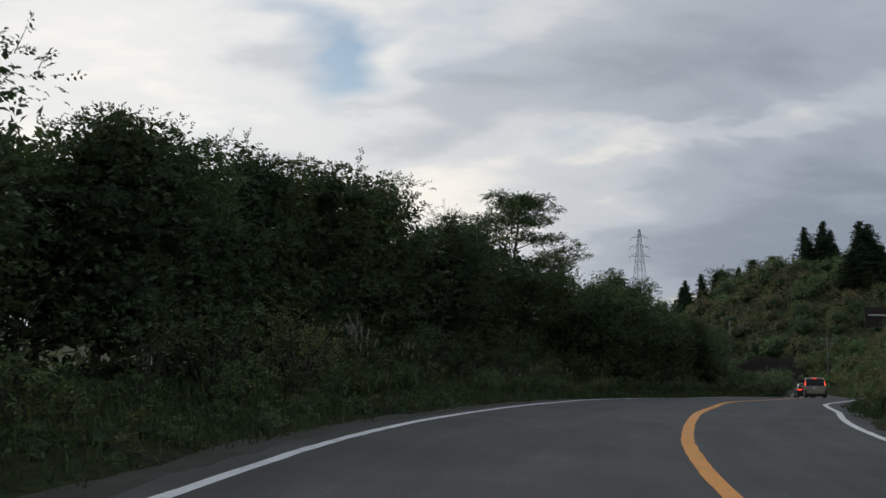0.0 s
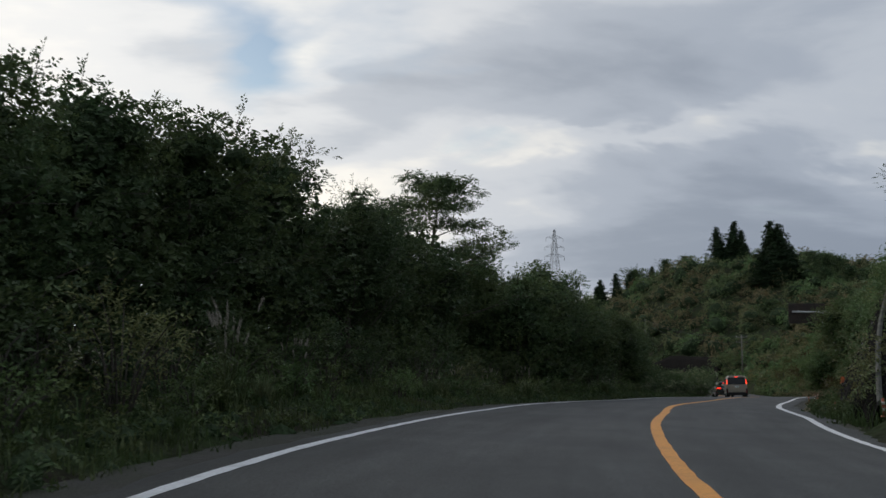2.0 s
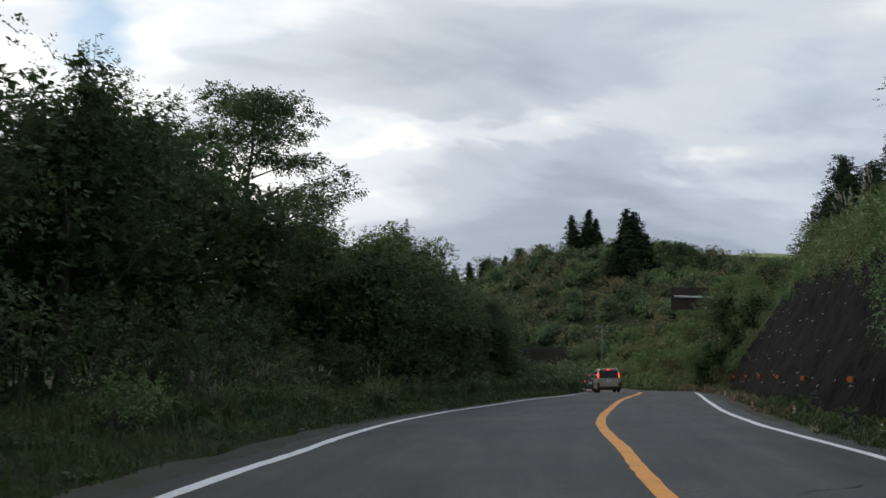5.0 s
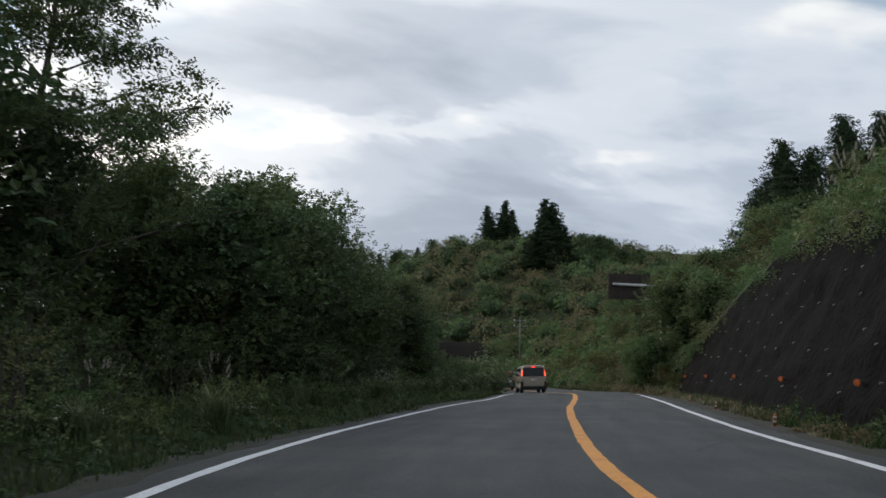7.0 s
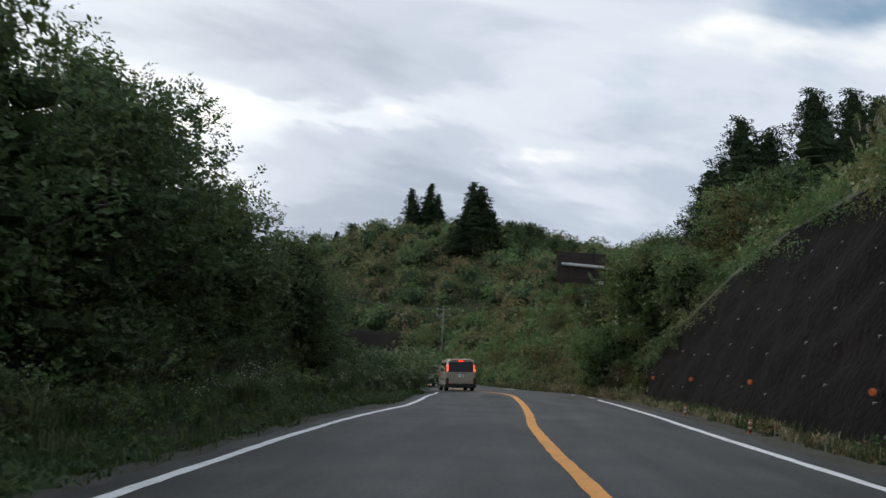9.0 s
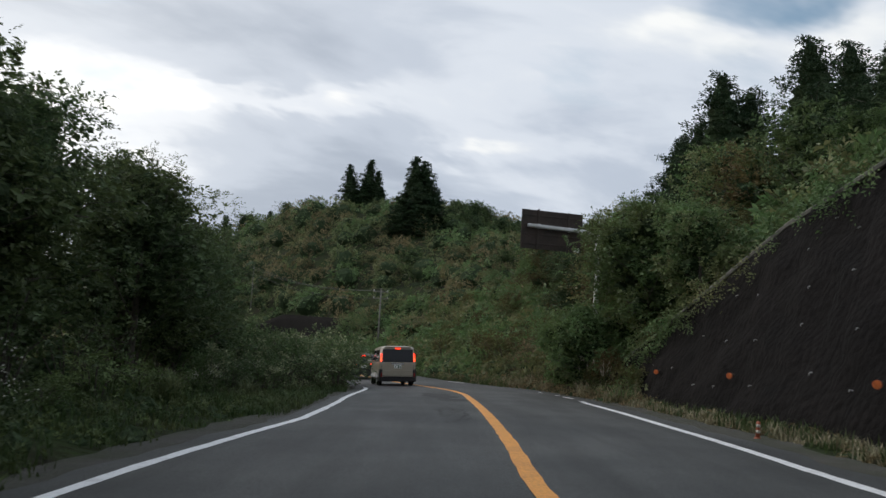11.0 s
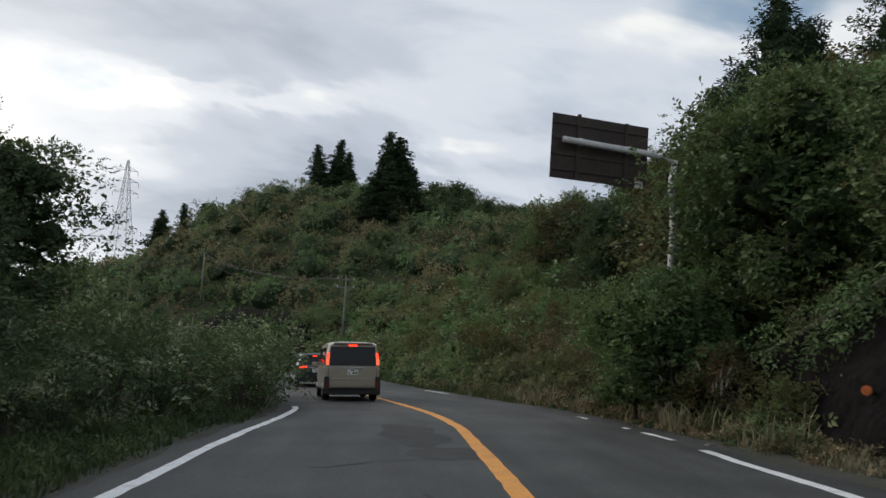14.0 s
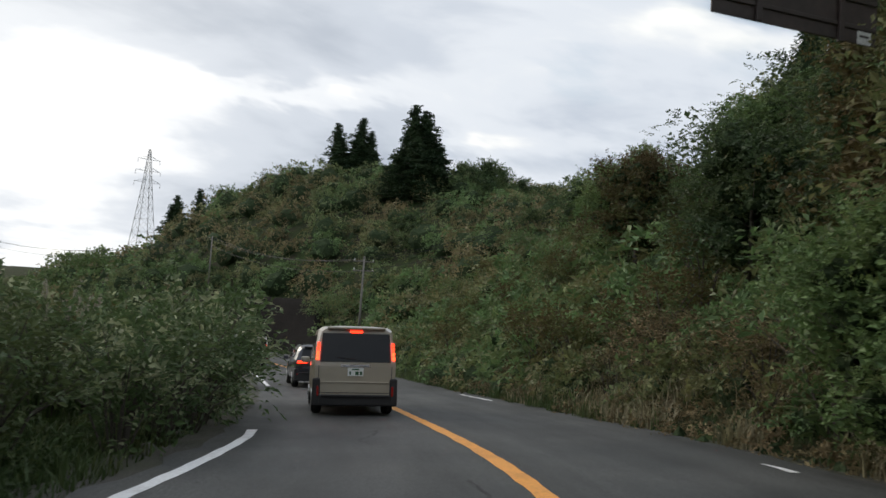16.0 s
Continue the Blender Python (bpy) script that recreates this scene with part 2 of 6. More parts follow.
GRAVEL = material("gravel_shoulder", (0.07, 0.066, 0.06), 0.95, second=(0.045, 0.05, 0.03), scale=1.2, fine_scale=45, fine=0.5, bump=0.8, bump_scale=50, bump_dist=0.03)
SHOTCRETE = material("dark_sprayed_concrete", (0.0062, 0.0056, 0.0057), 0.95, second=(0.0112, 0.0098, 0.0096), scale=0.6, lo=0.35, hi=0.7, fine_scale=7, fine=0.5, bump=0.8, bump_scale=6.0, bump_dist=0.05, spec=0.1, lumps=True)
CONCRETE = material("weathered_concrete", (0.16, 0.155, 0.14), 0.9, second=(0.07, 0.075, 0.06), scale=2.5, fine_scale=25, fine=0.25, bump=0.4, bump_scale=30, bump_dist=0.02)
LEAF_DARK = material("dark_broad_leaf", (0.062, 0.104, 0.046), 0.5, second=(0.092, 0.122, 0.046), scale=0.5, island_random=0.26, object_random=0.2, translucent=0.35, world=True, tone=0.35, spec=0.3)
LEAF_SIDE = material("roadside_leaf", (0.074, 0.124, 0.054), 0.5, second=(0.108, 0.140, 0.052), scale=0.5, island_random=0.26, object_random=0.2, translucent=0.35, world=True, tone=0.35, spec=0.3)
LEAF_MID = material("green_leaf", (0.092, 0.158, 0.056), 0.5, second=(0.134, 0.168, 0.060), scale=0.4, island_random=0.26, object_random=0.25, translucent=0.3, world=True, tone=0.35, spec=0.3)
LEAF_LIGHT = material("yellow_green_leaf", (0.17, 0.20, 0.070), 0.55, second=(0.22, 0.23, 0.10), scale=0.6, island_random=0.26, object_random=0.2, translucent=0.3, world=True, spec=0.3)
LEAF_PALE = material("pale_flowering_leaf", (0.078, 0.126, 0.048), 0.55, second=(0.36, 0.38, 0.23), scale=1.7, lo=0.51, hi=0.66, island_random=0.26, translucent=0.3, world=True, spec=0.3)
LEAF_RUST = material("rusty_leaf", (0.13, 0.095, 0.045), 0.6, second=(0.095, 0.11, 0.038), scale=0.5, island_random=0.26, object_random=0.2, translucent=0.25, world=True, tone=0.35, spec=0.2)
LEAF_DRY = material("dry_leaf", (0.30, 0.23, 0.14), 0.8, second=(0.09, 0.085, 0.04), scale=1.0, island_random=0.5, translucent=0.2, world=True, spec=0.2)
LEAF_CEDAR = material("cedar_needles", (0.030, 0.058, 0.030), 0.6, second=(0.042, 0.070, 0.032), scale=0.5, island_random=0.26, translucent=0.1, world=True, tone=0.35, spec=0.2)
LEAF_FAR_DARK = material("hilltop_leaf", (0.066, 0.114, 0.050), 0.6, second=(0.092, 0.126, 0.048), scale=0.3, island_random=0.3, translucent=0.2, world=True, tone=0.4, spec=0.2)
LEAF_HILL = material("hillside_leaf", (0.122, 0.194, 0.078), 0.6, second=(0.200, 0.166, 0.088), scale=0.10, lo=0.42, hi=0.64, fine_scale=0.35, fine=0.4, island_random=0.26, translucent=0.22, world=True, tone=0.7, spec=0.2)
LEAF_BANK = material("bank_leaf", (0.118, 0.198, 0.076), 0.5, second=(0.180, 0.176, 0.080), scale=0.3, lo=0.42, hi=0.65, fine_scale=1.2, fine=0.35, island_random=0.26, translucent=0.3, world=True, tone=0.7, spec=0.3)
STRAW = material("dead_straw", (0.36, 0.32, 0.22), 0.8, second=(0.17, 0.16, 0.085), scale=1.2, island_random=0.35, translucent=0.3, world=True)
GRASS = material("grass_blades", (0.056, 0.094, 0.032), 0.6, second=(0.105, 0.120, 0.048), scale=0.7, lo=0.45, hi=0.7, island_random=0.26, translucent=0.3, world=True, spec=0.3)
PLUME = material("silver_plume", (0.34, 0.31, 0.26), 0.8, island_random=0.3, translucent=0.3)
BARK = material("bark", (0.060, 0.050, 0.040), 0.9, second=(0.10, 0.09, 0.075), scale=4, fine_scale=20, fine=0.3, bump=0.7, bump_scale=15, bump_dist=0.03)
# for filler cores in crowns: dark colour stands in for shaded gaps between leaves
SHADE_CORE = material("crown_shade_core", (0.050, 0.070, 0.036), 0.9, second=(0.036, 0.060, 0.028), scale=3.0, fine_scale=14, fine=0.4, bump=1.0, bump_scale=6, bump_dist=0.15, world=True, spec=0.08)
PALE_GRASS = material("pale_meadow", (0.16, 0.22, 0.07), 0.9, second=(0.21, 0.25, 0.09), scale=0.02, fine_scale=0.3, fine=0.2, world=True)
STEEL = material("galvanised_steel", (0.55, 0.56, 0.56), 0.55, metal=0.35, second=(0.38, 0.38, 0.37), scale=3, fine_scale=12, fine=0.15)
SIGN_BROWN = material("brown_painted_metal", (0.050, 0.034, 0.028), 0.6, second=(0.036, 0.026, 0.022), scale=1.5, fine_scale=10, fine=0.2)
POLE_GREY = material("grey_concrete_pole", (0.22, 0.21, 0.19), 0.9, second=(0.15, 0.14, 0.13), scale=2, fine_scale=15, fine=0.2)
PYLON_STEEL = material("pylon_steel", (0.34, 0.35, 0.36), 0.6, metal=0.2, fine_scale=2, fine=0.2)
ORANGE = material("orange_reflector", (0.62, 0.17, 0.05), 0.35, fine_scale=20, fine=0.2)
POST_RED = material("faded_red_post", (0.34, 0.09, 0.045), 0.6, fine_scale=20, fine=0.3)
POST_WHITE = material("dirty_white_post", (0.62, 0.60, 0.55), 0.6, second=(0.4, 0.38, 0.33), scale=8, fine_scale=30, fine=0.2)
WIRE = material("black_cable", (0.02, 0.02, 0.022), 0.6)
WHITE_PIPE = material("white_plastic_pipe", (0.52, 0.52, 0.50), 0.5, fine_scale=30, fine=0.2)

# ---- helpers for meshes ----


def mesh_from(name, verts, faces, mat, smooth=False):
    mesh = bpy.data.meshes.new(name)
    mesh.from_pydata(np.asarray(verts, float).tolist() if not isinstance(verts, list) else verts, [], faces.tolist() if isinstance(faces, np.ndarray) else faces)
    for m in mat if isinstance(mat, (list, tuple)) else [mat]:
        mesh.materials.append(m)
    if smooth:
        mesh.polygons.foreach_set("use_smooth", [True] * len(mesh.polygons))
    return mesh


def thing(name, mesh, label, category, group="", kind="", m=None):
    ob = new(name, mesh)
    if m is not None:
        ob.matrix_world = m
    return tagged(ob, label, category, group, kind)


def empty(name, label, category, group="", kind="", m=None):
    return thing(name, None, label, category, group, kind, m)


def child(name, mesh, parent, label="", m=None, kind=""):
    ob = new(name, mesh)
    ob.parent = parent
    if m is not None:
        ob.matrix_local = m
    return tagged(ob, label, "", "", kind)


def part(name, bm, mat, parent, label="", m=None, smooth=False):
    mesh = bpy.data.meshes.new(name)
    bm.to_mesh(mesh)
    bm.free()
    mesh.materials.append(mat)
    if smooth:
        mesh.polygons.foreach_set("use_smooth", [True] * len(mesh.polygons))
    return child(name, mesh, parent, label, m)


def box_bm(sx, sy, sz, at=(0, 0, 0), bevel=0.0, segments=2, taper=None):
    """A box with rounded edges; taper scales the top in x and y."""
    bm = bmesh.new()
    bmesh.ops.create_cube(bm, size=1.0)
    for v in bm.verts:
        k = taper if taper and v.co.z > 0 else (1, 1)
        v.co = Vector((v.co.x * sx * k[0], v.co.y * sy * k[1], v.co.z * sz))
    if bevel:
        bmesh.ops.bevel(bm, geom=bm.edges[:], offset=bevel, segments=segments, affect="EDGES", profile=0.6)
    bmesh.ops.translate(bm, verts=bm.verts, vec=at)
    return bm


def cyl_bm(r1, r2, depth, sides=16, m=Matrix(), bevel=0.0):
    bm = bmesh.new()
    bmesh.ops.create_cone(bm, cap_ends=True, segments=sides, radius1=r1, radius2=r2, depth=depth)
    if bevel:
        bmesh.ops.bevel(bm, geom=[e for e in bm.edges if len(e.link_faces) == 2 and e.calc_face_angle(0) > 0.9], offset=bevel, segments=2, affect="EDGES")
    bmesh.ops.transform(bm, matrix=m, verts=bm.verts)
    return bm


def tube(points, radii, sides=6):
    """Verts and faces of a tapered tube along a polyline."""
    pts = [Vector(p) for p in points]
    verts, faces = [], []
    for i, p in enumerate(pts):
        ahead = (pts[min(i + 1, len(pts) - 1)] - pts[max(i - 1, 0)]).normalized()
        a = ahead.orthogonal().normalized()
        b = ahead.cross(a)
        for k in range(sides):
            ang = 2 * math.pi * k / sides
            verts.append(tuple(p + radii[i] * (math.cos(ang) * a + math.sin(ang) * b)))
    for i in range(len(pts) - 1):
        for k in range(sides):
            q = (k + 1) % sides
            faces.append((i * sides + k, i * sides + q, (i + 1) * sides + q, (i + 1) * sides + k))
    faces.append(tuple(range(sides))[::-1])
    faces.append(tuple((len(pts) - 1) * sides + k for k in range(sides)))
    return verts, faces


def joined(pieces):
    verts, faces = [], []
    for v, f in pieces:
        base = len(verts)
        verts += v
        faces += [tuple(i + base for i in face) for face in f]
    return verts, faces


def leaf_cloud(pos, size, rng, aspect=0.5, up=0.5, lead=None, flat=0.45, face=None, loose=1.0):
    """Small folded four-cornered leaves at pos, with random turn; up: how far they face the sky; lead: the way that their tips point."""
    n = len(pos)
    size = np.broadcast_to(size, (n,))[:, None] * rng.uniform(0.7, 1.3, (n, 1))
    tip = rng.normal(size=(n, 3)) * (1, 1, flat)
    if lead is not None:
        tip = tip * 0.55 + lead
    tip /= np.linalg.norm(tip, axis=1)[:, None] + 1e-9
    nrm = rng.normal(size=(n, 3)) * loose + (0, 0, up * 2)
    if face is not None:
        nrm = nrm * 0.7 + face
    side = np.cross(tip, nrm)
    side /= np.linalg.norm(side, axis=1)[:, None] + 1e-9
    nrm = np.cross(side, tip)
    mid = pos + tip * size * 0.05
    v = np.stack([pos - tip * size * 0.5, mid + side * size * aspect * 0.5 + nrm * size * 0.10, pos + tip * size * 0.5 - nrm * size * 0.06, mid - side * size * aspect * 0.5 + nrm * size * 0.10], 1)
    return v.reshape(-1, 3)


def sprays(pos, way, face, length, leaf, rng, k=7, aspect=0.45):
    """Leafy twig ends: k leaves in two rows along each twig, that starts at pos and points along way, with face towards the light."""
    n = len(pos)
    unit = lambda a: a / (np.linalg.norm(a, axis=-1, keepdims=True) + 1e-9)
    way = unit(way + rng.normal(0, 0.25, (n, 3)))
    side = unit(np.cross(way, face + rng.normal(0, 0.35, (n, 3))))
    nrm = np.cross(side, way)
    u = ((np.arange(k) + 0.6) / k)[None, :, None]
    turn = np.where(np.arange(k) == k - 1, 0.0, np.where(np.arange(k) % 2, 1.0, -1.0))[None, :, None]
    reach = np.broadcast_to(length, (n,))[:, None, None] * rng.uniform(0.65, 1.3, (n, 1, 1))
    at = pos[:, None] + way[:, None] * reach * u - np.array([0, 0, 0.18]) * reach * u * u
    tip = unit(way[:, None] * 0.6 + side[:, None] * turn + rng.normal(0, 0.25, (n, k, 3)))
    size = np.broadcast_to(leaf, (n,))[:, None, None] * rng.uniform(0.7, 1.25, (n, k, 1)) * (0.7 + 0.45 * np.sin(math.pi * u))
    wing = unit(np.cross(tip, nrm[:, None] + rng.normal(0, 0.3, (n, k, 3)))) * size * aspect * 0.5
    lift = nrm[:, None] * size
    v = np.stack([at, at + tip * size * 0.5 + wing + lift * 0.08, at + tip * size - lift * 0.1, at + tip * size * 0.5 - wing + lift * 0.08], 2)
    return v.reshape(-1, 3)


def domes(rng, centres, radii, count, low=0.0, shell=(0.6, 0.95)):
    """Points spread over uneven domes: for each centre, count points with their outward directions."""
    n = len(centres)
    q = rng.normal(size=(n, count, 3))
    q /= np.linalg.norm(q, axis=2)[..., None]
    q[..., 2] = np.where(q[..., 2] < low, -q[..., 2], q[..., 2])
    lump = 1 + 0.25 * np.sin(q[..., :1] * 5 + rng.uniform(0, 6, (n, 1, 1))) * np.cos(q[..., 1:2] * 6 + rng.uniform(0, 6, (n, 1, 1)))
    pos = centres[:, None] + q * lump * rng.uniform(*shell, (n, count, 1)) * np.asarray(radii).reshape(n, 1, -1)
    return pos.reshape(-1, 3), q.reshape(-1, 3)


def icosphere(level):
    """Corners and faces of a unit ball of triangles."""
    bm = bmesh.new()
    bmesh.ops.create_icosphere(bm, subdivisions=level, radius=1.0)
    v = np.array([p.co[:] for p in bm.verts])
    f = np.array([[p.index for p in face.verts] for face in bm.faces])
    bm.free()
    return v, f


BALL = {level: icosphere(level) for level in (1, 2)}


def bodies(rng, centres, radii, level=1):
    """Filler cores of clumps, coloured as shaded gaps: uneven closed bodies, joined."""
    bv, bf = BALL[level]
    n = len(centres)
    v = np.asarray(centres)[:, None] + bv[None] * rng.uniform(0.7, 1.15, (n, len(bv), 1)) * np.asarray(radii).reshape(n, 1, -1)
    f = bf[None] + (np.arange(n) * len(bv))[:, None, None]
    return v.reshape(-1, 3), f.reshape(-1, 3)


def heads_of(rng, n, heads):
    """Directions of the smaller heads that make up each of n crowns."""
    q = rng.normal(size=(n, heads, 3))
    q /= np.linalg.norm(q, axis=2)[..., None]
    q[..., 2] = np.abs(q[..., 2])
    return q


def swell(dirs, q, deep=0.42, tight=7):
    """How far a crown with heads q reaches along dirs (n, m, 3), as a share of its radius."""
    near = np.maximum(np.einsum("nmc,nhc->nmh", dirs, q), 0).max(axis=2)
    return (1 - deep) + deep * near[..., None] ** tight


def crowns(rng, base, rad, tall, leaves, size, k=3, heads=7, level=2, aspect=0.55, full=0.6):
    """Lumpy plant crowns: closed insides and leafy twigs over them. Gives corners, faces and a hue for each face."""
    n = len(base)
    q = heads_of(rng, n, heads)
    scale = np.stack([rad, rad, rad * tall], 1)[:, None]
    bv, bf = BALL[level]
    body = base[:, None] + bv[None] * swell(np.broadcast_to(bv, (n, len(bv), 3)), q) * scale * full
    bodyf = bf[None] + (np.arange(n) * len(bv))[:, None, None]
    m = max(3, leaves // k)
    d = rng.normal(size=(n, m, 3))
    d /= np.linalg.norm(d, axis=2)[..., None]
    d[..., 2] = np.where(d[..., 2] < -0.1, -d[..., 2], d[..., 2])
    pos = base[:, None] + d * swell(d, q) * scale * rng.uniform(full + 0.08, 1.0, (n, m, 1))
    pos, d = pos.reshape(-1, 3), d.reshape(-1, 3)
    leaf = np.repeat(size * np.sqrt(rad / rad.mean()), m)
    lv = sprays(pos, d * 0.8 + rng.normal(0, 0.45, pos.shape) - (0, 0, 0.12), d + (0, 0, 0.5), leaf * 1.6, leaf, rng, k, aspect)
    hue = rng.normal(0, 0.5, n)
    tone = np.r_[np.repeat(hue - 0.2, len(bf)), np.repeat(hue, m * k) + np.repeat(rng.normal(0, 0.15, n * m), k)]
    bverts = body.reshape(-1, 3)
    lf = quads(lv)
    lf = (np.asarray(lf) + len(bverts)).tolist()
    return np.concatenate([bverts, lv]), bodyf.reshape(-1, 3).tolist() + lf, tone


def stacked(pieces):
    """Several (corners, faces, hues) as one."""
    verts, inside, leaves, tin, tout, at = [], [], [], [], [], 0
    for v, f, t in pieces:
        f = [tuple(i + at for i in face) for face in f]
        n = sum(len(face) == 3 for face in f)
        inside += f[:n]
        leaves += f[n:]
        verts.append(v)
        tin.append(t[:n])
        tout.append(t[n:])
        at += len(v)
    return np.concatenate(verts), inside + leaves, np.concatenate(tin + tout), len(inside)


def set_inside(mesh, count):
    """The first faces are the filler core, of the second, shade-coloured material."""
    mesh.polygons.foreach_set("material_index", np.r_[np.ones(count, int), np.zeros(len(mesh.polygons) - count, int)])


def set_tone(mesh, values):
    data = mesh.attributes.new("tone", "FLOAT", "FACE").data
    data.foreach_set("value", np.resize(np.asarray(values, np.float32), len(data)))


def quads(verts):
    return np.arange(len(verts)).reshape(-1, 4)


# ---- the road's line, in metres along it (station) and across it (offset, to the right) ----
LINE = np.array([
    (-20, -62, 1.8), (-13, -45, 1.4), (-6, -30, 1.0), (-2.2, -18, 0.6), (-0.3, -8, 0.3), (0, 0, 0), (0.24, 4.44, -0.2), (1.37, 11.21, -0.47),
    (4.18, 21.03, -0.99), (6.64, 27.21, -1.35), (9.68, 33.38, -1.78), (15.47, 43.03, -2.54), (19.83, 50.26, -3.06), (24.29, 58.0, -3.71),
    (28.3, 65.8, -4.38), (31.4, 73.4, -5.1), (34.3, 81.0, -5.8), (37.1, 89.4, -6.5), (40.0, 100, -7.2), (42.0, 112, -7.8), (42.4, 124, -8.2),
    (40.2, 136, -8.5), (36, 148, -8.6), (28, 165, -8.9), (19, 185, -9.4), (10, 215, -10), (4, 250, -11), (-2, 300, -12), (-8, 360, -13), (-14, 460, -14)])


def hermite(c, n=40):
    out = []
    for i in range(len(c) - 1):
        p0, p1, p2, p3 = c[max(i - 1, 0)], c[i], c[i + 1], c[min(i + 2, len(c) - 1)]
        d = np.linalg.norm(p2 - p1)
        m1, m2 = (p2 - p0) / np.linalg.norm(p2 - p0) * d, (p3 - p1) / np.linalg.norm(p3 - p1) * d
        for u in np.arange(n) / n:
            out.append((2 * u**3 - 3 * u**2 + 1) * p1 + (u**3 - 2 * u**2 + u) * m1 + (3 * u**2 - 2 * u**3) * p2 + (u**3 - u**2) * m2)
    return np.array(out + [c[-1]])


AXIS = hermite(LINE)
STATION = np.r_[0, np.cumsum(np.linalg.norm(np.diff(AXIS[:, :2], axis=0), axis=1))]
STATION -= STATION[5 * 40]
WAY = np.gradient(AXIS[:, :2], axis=0)
WAY /= np.linalg.norm(WAY, axis=1)[:, None]


def bank(s):
    return np.tan(np.radians(np.interp(s, [0, 12, 21, 28, 35, 46, 64, 110, 150], [-1.7, -1.6, -1.1, 0, 1.3, 1.8, 2.0, 2.0, 0])))


def left_line(s):
    return np.interp(s, [8, 15, 21, 26, 33, 38, 46, 50, 53, 57, 66, 69, 73, 76, 85], [-2.83, -2.92, -2.76, -2.6, -2.87, -3.02, -3.2, -3.06, -2.8, -2.4, -2.34, -2.2, -1.85, -1.6, -1.5])


def centre_line(s):
    return np.interp(s, [9, 14, 20, 28, 33, 40, 45, 50, 57, 62, 66, 70, 80, 90, 120], [1.86, 1.76, 1.78, 1.78, 1.52, 1.27, 1.06, 0.94, 1.08, 1.18, 1.3, 1.48, 1.5, 1.4, 1.3])


def right_line(s):
    return np.interp(s, [10, 22, 28, 34, 42, 52, 57, 65, 68, 75, 82, 100], [5.3, 5.3, 5.3, 4.75, 4.45, 4.28, 4.3, 4.5, 4.75, 4.75, 5.0, 4.8])


def on_road(s, lat, up=0.0):
    """The place at a station and offset, up metres above the road's surface there."""
    s, lat = np.asarray(s, float), np.asarray(lat, float)
    x, y, z = (np.interp(s, STATION, AXIS[:, n]) for n in range(3))
    wx, wy = np.interp(s, STATION, WAY[:, 0]), np.interp(s, STATION, WAY[:, 1])
    return np.stack([x + lat * wy, y - lat * wx, z + np.clip(lat, -4.5, 6.5) * bank(s) + up], -1)


def heading(s):
    """The turn about z that lays +y along the road."""
    return math.degrees(math.atan2(-np.interp(s, STATION, WAY[:, 0]), np.interp(s, STATION, WAY[:, 1])))


def wall_top(s):
    return np.interp(s, [24, 30, 36, 44, 52, 58, 62, 66, 71, 73], [0, 2.0, 4.2, 5.4, 5.9, 5.5, 4.7, 3.0, 0.7, 0])


WALL_FOOT, WALL_LEAN = 6.35, 0.46


def beside(x, y):
    """Station and offset of places of the plan."""
    s, lat = np.empty_like(x), np.empty_like(x)
    for k in range(0, len(x), 4000):
        d2 = (x[k:k + 4000, None] - AXIS[None, ::4, 0]) ** 2 + (y[k:k + 4000, None] - AXIS[None, ::4, 1]) ** 2
        i = d2.argmin(1) * 4
        dx, dy = x[k:k + 4000] - AXIS[i, 0], y[k:k + 4000] - AXIS[i, 1]
        s[k:k + 4000] = STATION[i] + dx * WAY[i, 0] + dy * WAY[i, 1]
        cross = dx * WAY[i, 1] - dy * WAY[i, 0]
        lat[k:k + 4000] = np.sign(cross) * np.hypot(dx, dy)
    return s, lat


